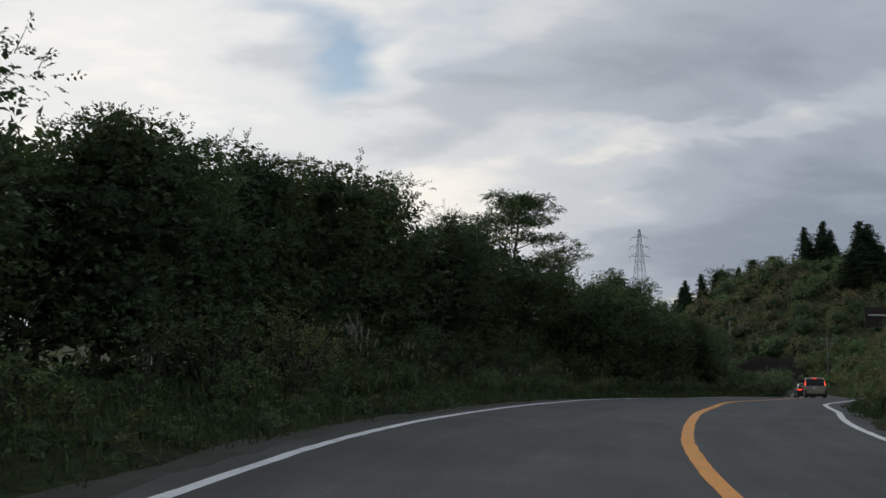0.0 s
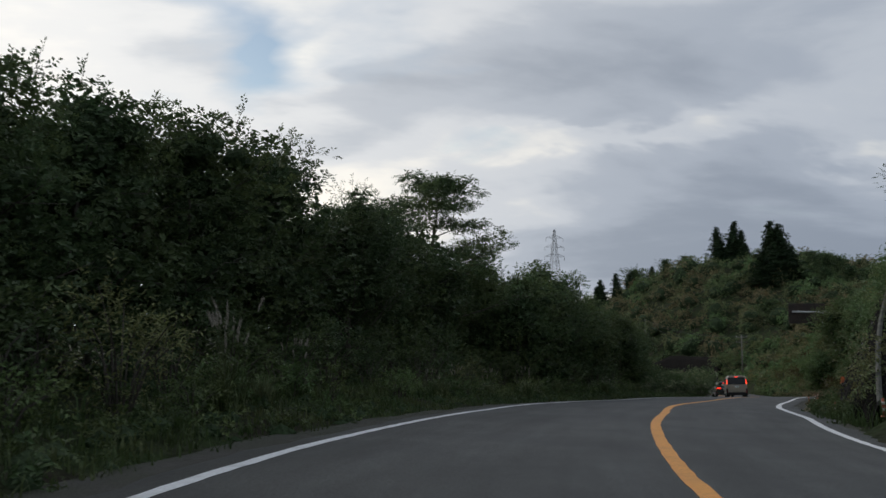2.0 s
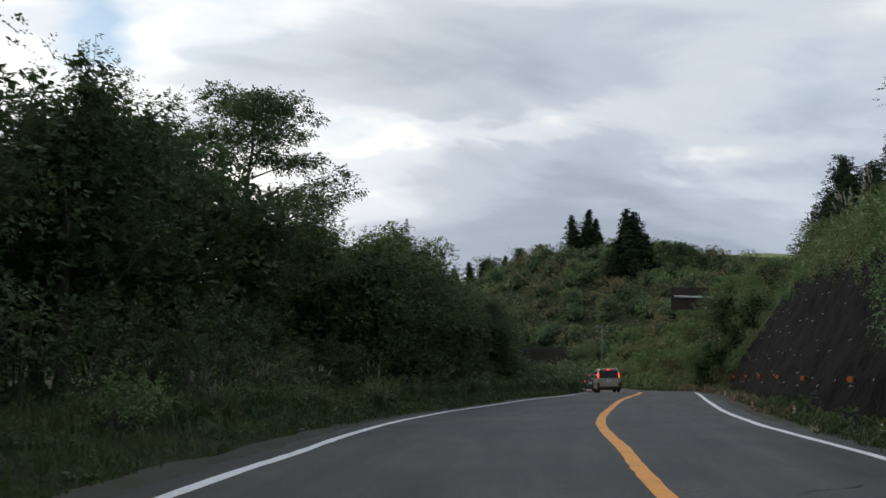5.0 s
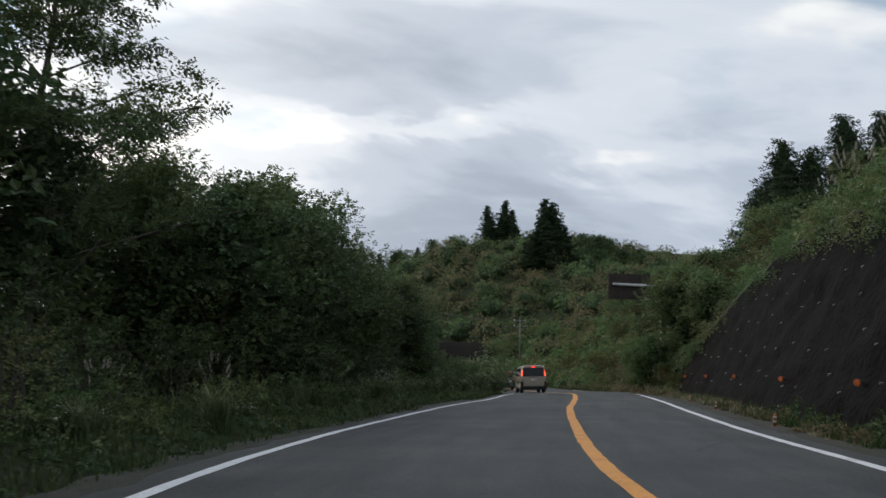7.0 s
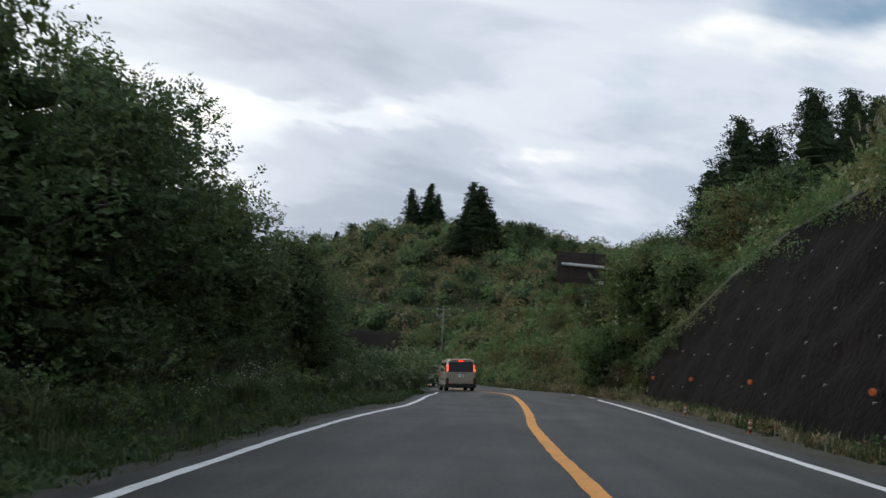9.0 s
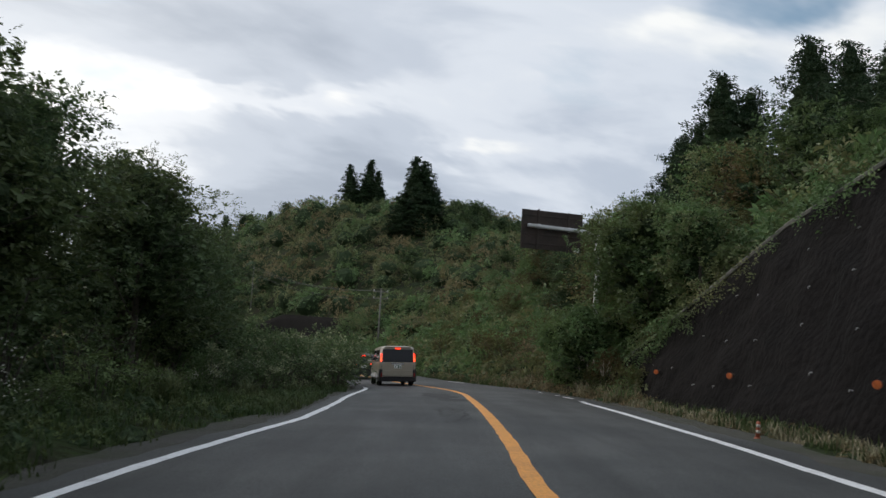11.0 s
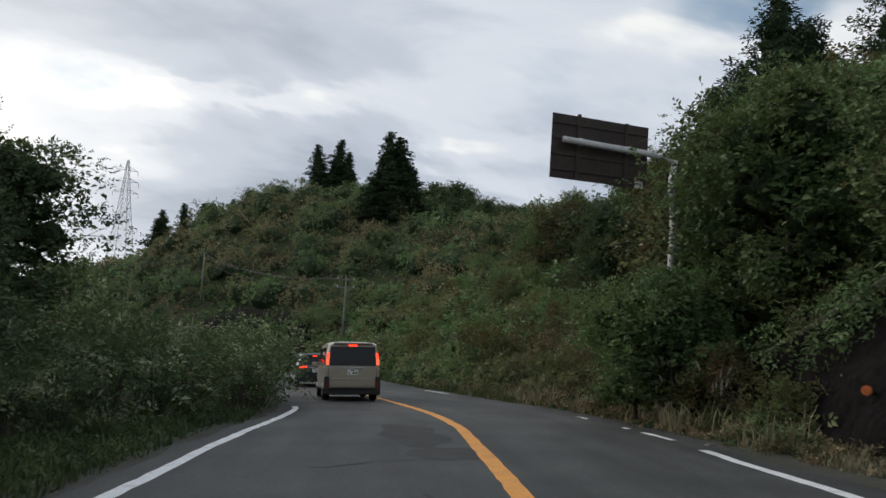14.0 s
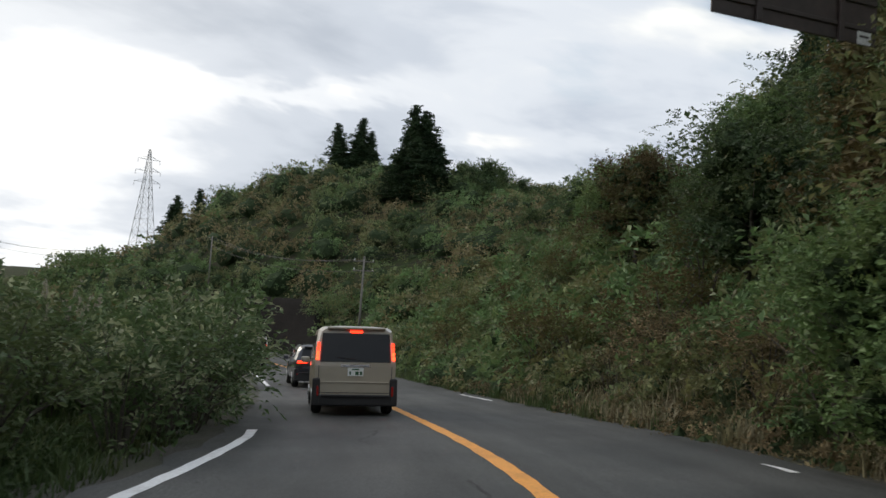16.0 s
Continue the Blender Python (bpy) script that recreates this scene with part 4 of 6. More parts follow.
# trees on the left of the road: station, offset, height
ROUND = [tree_mesh(100 + k, 6.5, 2.5, "round", 0.48, 9500, LEAF_DARK, 0.10) for k in range(3)]
ROUND += [tree_mesh(103 + k, 6.5, 2.5, "round", 0.48, 9500, LEAF_SIDE, 0.10) for k in range(3)]
FEATHER = [tree_mesh(110 + k, 6.5, 2.0, "feather", 0.32, 8000, LEAF_DARK, 0.09, 0.4, 2, 50) for k in range(2)]
TIER = tree_mesh(120, 9.5, 5.4, "tier", 0.5, 40000, LEAF_DARK, 0.115)
PLAIN = [tree_mesh(150 + k, 6.5, 2.8, "round", 0.55, 800, LEAF_DARK, 0.28, 0.6, 4, 24) for k in range(2)]
WALL_TREES = ((-8, -7.5, 6.5), (-3, -8, 6.4), (2, -8, 5.8), (6.5, -7.8, 5.2), (8.8, -8.4, 5.5), (12.6, -8.3, 5.2), (15.6, -8.8, 5.5), (18, -8.9, 5.9), (21.6, -9.4, 6.1), (25.4, -9.3, 7.0),
              (31.0, -10.2, 6.3), (35.5, -9.8, 7.2), (45.2, -10.3, 6.8), (42.6, -7.4, 5.4), (45.4, -7.1, 5.6), (48.3, -8.5, 6.7), (51.4, -8.4, 6.0), (54.6, -8.2, 5.5), (57.8, -8.1, 5.6), (61.0, -7.2, 5.2), (64.0, -6.7, 4.9), (66.8, -6.9, 4.4))
for k, (s_, l_, h_) in enumerate(WALL_TREES):
    make_tree("dark green broadleaf tree growing beside the road", "tree", ROUND[k % 3 + (3 if s_ > 41 else 0)], stand(s_, l_, h_ / 6.5, k * 77), "roadside trees")
for k, (s_, l_, h_) in enumerate(((29.5, -8.5, 6.5), (32.2, -9.4, 6.9), (38.0, -9.0, 6.2), (60.6, -6.8, 5.3), (69.3, -7.6, 4.8), (66.0, -9.5, 5.0))):
    make_tree("feathery fine-leaved tree with thin upright twigs", "tree", FEATHER[k % 2], stand(s_, l_, h_ / 6.5, k * 61), "roadside trees")
make_tree("dark green tree with drooping branches beside the road", "tree", ROUND[1], stand_xy(20.9, 71.0, 0.9, 130), "roadside trees")
make_tree("dense dark tree behind a drooping one", "tree", ROUND[2], stand_xy(20.6, 71.9, 0.88, 40), "trees behind")
make_tree("dark tree filling the gap behind a drooping one", "tree", ROUND[0], stand_xy(19.4, 71.0, 0.95, 90), "trees behind")
make_tree("tall layered tree with flat spreading branches", "tree", TIER, stand(40.0, -11.0, 1.03, 200))
for k, (s_, l_, h_) in enumerate(WALL_TREES[2:-3]):
    make_tree("dense dark tree close behind the roadside trees", "tree", PLAIN[k % 2], stand(s_ + rng.uniform(-0.8, 0.8), l_ - 1.5, h_ * 0.88 / 6.5, k * 131), "trees behind")
for k, s_ in enumerate(np.arange(-10, 64, 6.2)):
    h_ = rng.uniform(5.0, 6.4) * (1 if s_ < 48 else 0.72)
    make_tree("dark broadleaf tree behind the roadside trees", "tree", PLAIN[k % 2], stand(s_ + rng.uniform(-1, 1), -11.5 - rng.uniform(0, 3.5), h_ / 6.5, k * 101), "trees behind")
for k in range(12):
    x_, y_ = rng.uniform(-75, 10), rng.uniform(75, 190)
    make_tree("distant broadleaf tree in the valley", "tree", PLAIN[k % 2], stand_xy(x_, y_, rng.uniform(0.8, 1.2), k * 47), "valley trees")

# shrubs below them
UNDER = [shrub_mesh(200 + k, 1.2, 1.7, 1050, LEAF_DARK, 0.115) for k in range(3)]
LIGHT = [shrub_mesh(210 + k, 1.2, 1.7, 1700, LEAF_LIGHT, 0.085, 0.4, 12) for k in range(2)]
PALE = [shrub_mesh(220 + k, 1.2, 1.75, 1900, LEAF_PALE, 0.135, 0.46, 16) for k in range(2)]
PALE += [shrub_mesh(224, 1.2, 1.6, 1700, LEAF_SIDE, 0.115, 0.42, 16)]
SCRUB = [shrub_mesh(250 + k, 1.3, 1.5, 420, (LEAF_BANK, LEAF_RUST, LEAF_HILL)[k], 0.22, 0.55) for k in range(3)]
GREEN = [shrub_mesh(230 + k, 1.3, 1.8, 1900, LEAF_BANK, 0.115, 0.45) for k in range(3)]
RUST = [shrub_mesh(240 + k, 1.3, 1.8, 1800, LEAF_RUST, 0.12, 0.45) for k in range(2)]
for k, s_ in enumerate(np.arange(-6, 66, 2.4)):
    for row, l_ in enumerate((-6.1, -7.6) if k % 2 or s_ > 44 else (-6.1, -7.6, -9.4)):
        make_shrub("dark shrub in the undergrowth below the trees", UNDER[(k + row) % 3], stand(s_ + rng.uniform(-0.6, 0.6), l_ - rng.uniform(0, 1.0), rng.uniform(0.75, 1.15) * (1 + 0.25 * row), k * 53 + row * 9), "undergrowth")
LOW = [shrub_mesh(260 + k, 1.0, 0.85, 620, LEAF_MID, 0.10, 0.5, 10) for k in range(2)]
for k, s_ in enumerate(np.arange(-3, 64, 1.5)):
    make_shrub("low leafy plant on the grassy verge", LOW[k % 2], stand(s_ + rng.uniform(-0.6, 0.6), -5.05 - rng.uniform(0, 0.7), rng.uniform(0.4, 0.85), k * 41), "verge plants")
for k, (s_, l_, sc) in enumerate(((14.6, -5.4, 1.0), (6.5, -5.6, 0.8), (33, -5.6, 0.7))):
    make_shrub("yellow-green shrub with feathery upright twigs", LIGHT[k % 2], stand(s_, l_, sc, k * 80), "light shrubs")
for k, (s_, l_, sc) in enumerate(((65.0, -4.6, 0.6), (66.5, -4.5, 0.75), (68.3, -4.3, 0.9), (70.2, -4.0, 0.95), (72.0, -3.7, 0.95), (73.8, -2.9, 0.95), (75.4, -2.7, 1.0), (77.0, -2.6, 1.1), (78.6, -2.6, 1.2), (80.2, -2.65, 1.28), (82, -2.75, 1.28), (84, -2.8, 1.25), (86, -3.0, 1.2),
                                  (69, -5.8, 1.0), (71.5, -5.5, 1.1), (74, -5.0, 1.1), (76.5, -4.6, 1.15), (79, -4.4, 1.15), (81.5, -4.4, 1.1), (63.0, -5.0, 0.6), (61, -5.1, 0.55), (72, -7.2, 1.2), (75.5, -6.8, 1.25), (79, -6.4, 1.25))):
    make_shrub("dense shrub with pale flowering shoots at the road's edge", PALE[(0, 2, 1, 0, 2)[k % 5]], stand(s_, l_, sc * (1.0, 0.9, 1.06, 0.94)[k % 4], k * 67), "flowering shrubs")
for k in range(85):
    s_ = rng.uniform(68, 165)
    l_ = -rng.uniform(6 if s_ < 84 else 3.8, 40)
    make_shrub("green and brown scrub on open ground", SCRUB[k % 3], stand(s_, l_, rng.uniform(0.9, 1.7), k * 71), "scrub")

# ---- right bank ----
BROAD = [tree_mesh(130 + k, 5.5, 2.25, "round", 0.48, 7500, (LEAF_BANK, LEAF_MID, LEAF_RUST)[k], 0.10) for k in range(3)]
BROAD_DARK = tree_mesh(134, 5.5, 2.7, "round", 0.5, 8500, LEAF_DARK, 0.10)
CEDAR = [tree_mesh(140 + k, 9.0, 4.0, "cedar", 0.36, 10000, LEAF_CEDAR, 0.24, 0.66) for k in range(2)]
FAR_CEDAR = [tree_mesh(145 + k, 9.0, 2.7, "cedar", 0.40, 3600, LEAF_CEDAR, 0.36, 0.66) for k in range(2)]
FAR_BROAD = [tree_mesh(135 + k, 5.5, 2.6, "round", 0.5, 2200, (LEAF_BANK, LEAF_FAR_DARK, LEAF_RUST)[k], 0.22, 0.65, 3, 20) for k in range(3)]
for k, (s_, l_, top) in enumerate(((66.5, 8.2, 6.4), (69.5, 7.7, 6.8), (72.2, 8.0, 7.1), (75.0, 8.6, 7.0), (77.5, 9.6, 7.6), (81.5, 9.2, 7.1), (85.5, 12.0, 9.4), (88.5, 14.0, 11.2), (93, 11.8, 9.4), (96, 12.5, 9.8), (98, 15.0, 11.2),
                                   (64.0, 11.5, 8.4), (60, 13, 9.5), (55, 14, 10), (48, 13, 9.5), (41, 12, 9), (36.8, 10.0, 9.0), (39.8, 10.8, 9.4), (33, 10.5, 8.0), (28, 10, 6), (104, 17, 12), (110, 18, 12.5), (84, 18, 14), (78, 16, 12), (72, 15, 11.5))):
    p_ = ground_at(s_, l_)
    h_ = max(2.2, np.interp(s_, STATION, AXIS[:, 2]) + top - p_[2]) * 1.05
    if k in (4, 5):
        make_tree("dense dark green broadleaf tree on the bank", "tree", BROAD_DARK, stand(s_, l_, h_ / 5.5, k * 83), "bank trees")
        continue
    make_tree("green broadleaf tree on the steep bank", "tree", (BROAD if k < 12 or k in (16, 17) else FAR_BROAD)[(0, 1, 0, 2, 1)[k % 5]], stand(s_, l_, h_ / 5.5, k * 83), "bank trees")
for k, (x_, y_, top) in enumerate(((57.4, 68.6, 15.6), (58.6, 77.2, 15.2), (61.5, 79.5, 15.0), (57.8, 81.0, 12.4), (60.6, 84.5, 12.6), (53.5, 62.5, 13.5), (62, 69, 16.5))):
    h_ = max(3.5, top - float(relief(x_, y_)[0]) + 0.3)
    make_tree("tall dark spreading cedar above the bank", "tree", CEDAR[k % 2], stand_xy(x_, y_, h_ / 9.0, k * 59), "cedars")
for k, (x_, y_, top, wide) in enumerate(((72.3, 167.9, 21.0, 1.25), (73.9, 167.0, 22.0, 1.2), (74.9, 166.2, 20.2, 1.2), (76.1, 165.4, 17.6, 1.25), (68.9, 141.8, 16.4, 1.35), (70.5, 140.8, 18.7, 1.3), (72.0, 140.6, 18.3, 1.3), (72.8, 141.6, 14.6, 1.3), (67.6, 142.6, 13.6, 1.4), (69.7, 138.6, 13.0, 1.4),
                                         (59.7, 219.0, 11.0, 1.2), (62.3, 218.6, 12.6, 1.2), (66.2, 217.6, 14.4, 1.2), (68.0, 216.0, 14.6, 1.2), (73.6, 215.5, 16.2, 1.3))):
    h_ = max(3.5, top - float(relief(x_, y_)[0]) + 0.3)
    make_tree("tall dark conical cedar on the hill", "tree", FAR_CEDAR[k % 2], stand_xy(x_, y_, h_ / 9.0 * wide, k * 59, tall=1.0 / wide), "cedars")
for k, (x_, y_, top) in enumerate(((79.0, 146, 14.6), (77.6, 141.5, 13.6), (81, 140, 12.4), (84.0, 136, 11.4), (80, 132, 9.6), (77, 158, 15.6), (66, 118, 5.8), (62, 108, 4.6), (75.5, 135, 13.2), (78.5, 137, 13.0), (73.0, 130.5, 10.6), (76.5, 129.5, 10.8), (72.0, 125.0, 8.6), (75.5, 123, 8.4), (80, 127, 10.2), (69.0, 176, 15.0), (74, 192, 17.5), (73, 203, 17.6), (75, 234, 17.4), (60, 124, 5.2))):
    base = float(relief(x_, y_)[0])
    make_tree("rounded broadleaf tree on the hilltop", "tree", FAR_BROAD[1], stand_xy(x_, y_, max(2.5, top - base) / 5.5, k * 43), "hilltop trees")


def scrub_cover(name, label, boxes, mat, seed, category="hillside scrub"):
    """Dense low growth over sloping ground: uneven domes of leaves, joined. boxes: station range, offset range, domes, dome radius, leaf size, leaves a dome."""
    r = np.random.default_rng(seed)
    pieces = []
    for s0, s1, l0, l1, count, radius, size, leaves in boxes:
        ss, ll = r.uniform(s0, s1, count), r.uniform(min(l0, l1), max(l0, l1), count)
        base = ground_at(ss, ll)
        rad = radius * r.uniform(0.6, 1.45, count)
        base[:, 2] -= rad * 0.15
        pieces.append(crowns(r, base, rad, r.uniform(0.75, 1.3, count), leaves, size, 5, 6, 1, 0.5))
    v, f, tone, inside = stacked(pieces)
    mesh = mesh_from(name, v, f, [mat, SHADE_CORE])
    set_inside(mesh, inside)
    set_tone(mesh, tone)
    thing(name, mesh, label, category, kind="stuff")


def hill_cover(name, label, areas, mat, seed, clear=8.0, tall=(0.85, 1.5), lift=-0.25):
    """Rounded shrub crowns over the hill, spread evenly over areas of the plan: x range, y range, crowns, radius, leaf size, leaves a crown."""
    r = np.random.default_rng(seed)
    pieces = []
    for x0, x1, y0, y1, count, radius, size, leaves in areas:
        step = math.sqrt((x1 - x0) * (y1 - y0) / count)
        gx, gy = np.meshgrid(np.arange(x0, x1, step), np.arange(y0, y1, step))
        x, y = (gx + r.uniform(-0.45, 0.45, gx.shape) * step).ravel(), (gy + r.uniform(-0.45, 0.45, gy.shape) * step).ravel()
        _, lat = beside(x, y)
        keep = (lat > clear) | (lat < -6)
        x, y = x[keep], y[keep]
        n = len(x)
        base = np.stack([x, y, relief(x, y) - 0.2], 1)
        rad = radius * r.uniform(0.55, 1.45, n)
        base[:, 2] += rad * lift
        pieces.append(crowns(r, base, rad, r.uniform(*tall, n), leaves, size, 4, 9, full=0.66))
    v, f, tone, inside = stacked(pieces)
    mesh = mesh_from(name, v, f, [mat, SHADE_CORE])
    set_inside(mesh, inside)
    set_tone(mesh, tone)
    thing(name, mesh, label, "hillside scrub", kind="stuff")


scrub_cover("bank_scrub", "dense green scrub and creepers covering the steep bank", ((67, 86, 6.3, 12, 165, 0.95, 0.125, 430), (84, 112, 6.1, 14, 200, 1.25, 0.25, 200), (28, 70, 9.4, 14, 180, 1.05, 0.23, 190), (70, 112, 11, 30, 180, 1.7, 0.40, 140), (104, 128, 6.5, 14, 60, 1.3, 0.34, 150), (6, 30, 8.0, 16, 80, 1.2, 0.3, 110), (84, 160, -3.6, -22, 130, 1.0, 0.32, 80), (84, 128, -22, -45, 100, 1.5, 0.35, 80)), LEAF_BANK, 31)
hill_cover("hill_scrub", "green and rusty scrub covering the hillside", ((44, 92, 104, 150, 720, 1.05, 0.24, 90), (43, 95, 150, 190, 460, 1.3, 0.32, 76), (38, 95, 190, 270, 210, 3.0, 0.55, 110), (50, 90, 62, 106, 300, 1.15, 0.25, 90), (-45, 40, 120, 232, 150, 2.8, 0.7, 40), (48, 84, 268, 400, 190, 3.6, 1.3, 45)), LEAF_HILL, 32)
hill_cover("hill_bushes", "large rounded bushes standing out of the hillside scrub", ((44, 92, 104, 150, 130, 2.0, 0.23, 560), (43, 95, 150, 190, 76, 2.3, 0.30, 420), (50, 90, 62, 106, 70, 1.6, 0.23, 420)), LEAF_HILL, 35, 9.0, (0.8, 1.25), 0.3)
hill_cover("slope_scrub", "mixed green scrub on the slope above the wall", ((27, 52, 22, 62, 150, 1.6, 0.25, 260),), LEAF_BANK, 39, 13.5)


scrub_cover("thicket", "dark thicket filling the ground below the roadside trees", ((-9, 66, -7.2, -11.0, 260, 1.0, 0.17, 60),), LEAF_DARK, 38, "thicket")


def far_woods():
    """Rounded tree crowns, far off, where the hill runs out towards the valley."""
    r = np.random.default_rng(37)
    n, m = 330, 70
    x, y = r.uniform(-70, 80, n), r.uniform(232, 345, n)
    x[230:], y[230:] = r.uniform(28, 84, 100), r.uniform(325, 400, 100)
    base = np.stack([x, y, relief(x, y) + np.where(y > 325, 4.0, 1.5)], 1)
    q = r.normal(size=(n, m, 3))
    q /= np.linalg.norm(q, axis=2)[..., None]
    rad = r.uniform(2.2, 4.6, (n, 1, 1))
    pos = base[:, None] + q * rad * r.uniform(0.6, 1.05, (n, m, 1)) * (1, 1, 0.8)
    v = leaf_cloud(pos.reshape(-1, 3), 1.1, r, 0.6, 0.4, face=q.reshape(-1, 3))
    mesh = mesh_from("far_woods", v, quads(v), LEAF_MID)
    set_tone(mesh, np.repeat(r.normal(-0.3, 0.4, n), m))
    thing("far_woods", mesh, "dark distant woods at the end of the hill", "woods", kind="stuff")


far_woods()


def hanging_growth():
    """Creepers and shoots that hang over the wall's upper edge."""
    r = np.random.default_rng(36)
    n, m = 150, 150
    s = r.uniform(27, 71.5, n)
    top = wall_top(s)
    drop = r.uniform(-0.5, 0.9, n) * np.clip(top / 3, 0.3, 1)
    base = on_road(s, WALL_FOOT + WALL_LEAN * (top - drop) - 0.05)
    base[:, 2] = on_road(s, np.full(n, WALL_FOOT))[:, 2] + top - drop
    rad = r.uniform(0.35, 0.85, n)
    pos, q = domes(r, base, np.stack([rad, rad, rad * 0.9], 1), m // 5, -0.6, (0.4, 1.0))
    v = sprays(pos, q * 0.6 - (0, 0, 0.5), q + (0, 0, 0.5), 0.32, 0.11, r, 5)
    thing("hanging_creepers", mesh_from("hanging_creepers", v, quads(v), LEAF_BANK), "green creepers hanging over the wall's edge", "creepers", kind="stuff")


hanging_growth()
for k in range(34):
    s_, l_ = rng.uniform(74, 112), rng.uniform(6.4, 18)
    make_shrub("rusty brown shrub on the bank" if k % 3 else "bright green shrub on the bank", RUST[k % 2] if k % 3 else GREEN[k % 3], stand(s_, l_, rng.uniform(0.8, 1.4), k * 37), "bank shrubs")


def blades(pos, height, rng, width=0.012, bend=0.5):
    """Grass blades: two-piece bent strips that narrow to a point."""
    n = len(pos)
    h = height * rng.uniform(0.55, 1.25, (n, 1))
    az = rng.uniform(0, 2 * math.pi, n)
    out = np.stack([np.cos(az), np.sin(az), np.zeros(n)], 1)
    side = np.stack([-np.sin(az), np.cos(az), np.zeros(n)], 1) * width * rng.uniform(0.7, 1.4, (n, 1))
    up = np.array([0, 0, 1.0])
    b = bend * rng.uniform(0.3, 1.2, (n, 1))
    mid, tip = pos + up * h * 0.6 + out * h * b * 0.25, pos + up * h * (1 - 0.25 * b) + out * h * b
    v = np.stack([pos - side, pos + side, mid + side * 0.8, mid - side * 0.8, tip], 1).reshape(-1, 3)
    i = np.arange(n)[:, None] * 5
    faces = [tuple(f) for f in (i + [0, 1, 2, 3]).tolist()] + [tuple(f) for f in (i + [3, 2, 4]).tolist()]
    return v, faces


def build_grass():
    r = np.random.default_rng(41)
    pos, hs = [], []
    for s0, s1, l0, l1, count, h in ((-4, 60, -3.75, -5.6, 15000, 0.17), (58, 70, -3.0, -4.6, 6000, 0.22), (70, 80, -2.6, -4.4, 5000, 0.24), (26, 78, 5.6, 6.3, 7000, 0.2), (5, 30, 6.2, 8.6, 4000, 0.45), (-4, 62, -5.2, -6.6, 7000, 0.32), (78, 110, 5.3, 6.3, 5000, 0.35)):
        clump = r.uniform(0, 1, (count // 30, 2))
        pick = clump[r.integers(0, len(clump), count)] + r.normal(0, 1, (count, 2)) * (0.16 / abs(s1 - s0) * 1.6, 0.10)
        ss, ll = s0 + (s1 - s0) * pick[:, 0], l0 + (l1 - l0) * np.clip(pick[:, 1], -0.05, 1.1)
        pos.append(ground_at(ss, ll))
        hs.append(np.full((count, 1), h) * r.choice([0.6, 1.0, 1.5], (count, 1)))
    pos, hs = np.concatenate(pos), np.concatenate(hs)
    pos[:, 2] -= 0.03
    v, f = blades(pos, hs, r)
    thing("verge_grass", mesh_from("verge_grass", v, f, GRASS), "uneven green grass along the road's edges", "grass", kind="stuff")


FLOWER = material("small_white_flowers", (0.50, 0.50, 0.43), 0.7, island_random=0.2, translucent=0.3)
TUFT_GRASS = material("pale_arching_grass", (0.12, 0.16, 0.070), 0.55, second=(0.17, 0.19, 0.095), scale=2.0, island_random=0.3, translucent=0.35, world=True, spec=0.3)


def grass_tuft(label, m, seed, count=130, height=0.8):
    """A tussock of long blades that arch over on all sides."""
    r = np.random.default_rng(seed)
    tuft = empty("grass_tussock", label, "grass tussock", "grass tussocks", m=m)
    child("blade_tuft", mesh_from("blade_tuft", *blades(np.c_[r.normal(0, 0.09, (count, 2)), np.zeros(count)], height, r, 0.012, 0.85), TUFT_GRASS), tuft)
    core = blades(np.c_[r.normal(0, 0.12, (count, 2)), np.zeros(count)], height * 0.6, r, 0.010, 0.6)
    child("inner_tuft", mesh_from("inner_tuft", *core, GRASS), tuft)


def flower_clump(label, m, seed, stems=16, height=0.65, heads=9):
    """Leafy stems that end in loose sprays of small white flowers."""
    r = np.random.default_rng(seed)
    plant = empty("flowering_weed", label, "wild flowers", "flowering weeds", m=m)
    wood, leaf, way, blooms = [], [], [], []
    for k in range(stems):
        az, out = k * 2.4 + r.normal(0, 0.3), r.uniform(0.1, 0.55)
        tip = np.array([math.cos(az) * out, math.sin(az) * out, height * r.uniform(0.65, 1.1)])
        wood.append(tube([(0, 0, -0.05), tip * (0.4, 0.4, 0.6), tip], [0.006, 0.005, 0.003], 3))
        u = r.uniform(0.2, 0.85, (7, 1))
        leaf.append(tip * u)
        way.append(r.normal(size=(7, 3)) * (1, 1, 0.3) + (0, 0, 0.35))
        blooms.append(tip + r.normal(0, 1, (heads, 3)) * (0.07, 0.07, 0.05))
    child("stem", mesh_from("stem", *joined(wood), GRASS), plant, kind="stuff")
    v = sprays(np.concatenate(leaf), np.concatenate(way), np.tile((0, 0, 1.0), (stems * 7, 1)), 0.2, 0.07, r, 5)
    child("foliage", mesh_from("foliage", v, quads(v), LEAF_SIDE), plant)
    v = leaf_cloud(np.concatenate(blooms), 0.03, r, 0.9, 0.8)
    child("flower", mesh_from("flower", v, quads(v), FLOWER), plant, "small white flower heads", kind="stuff")


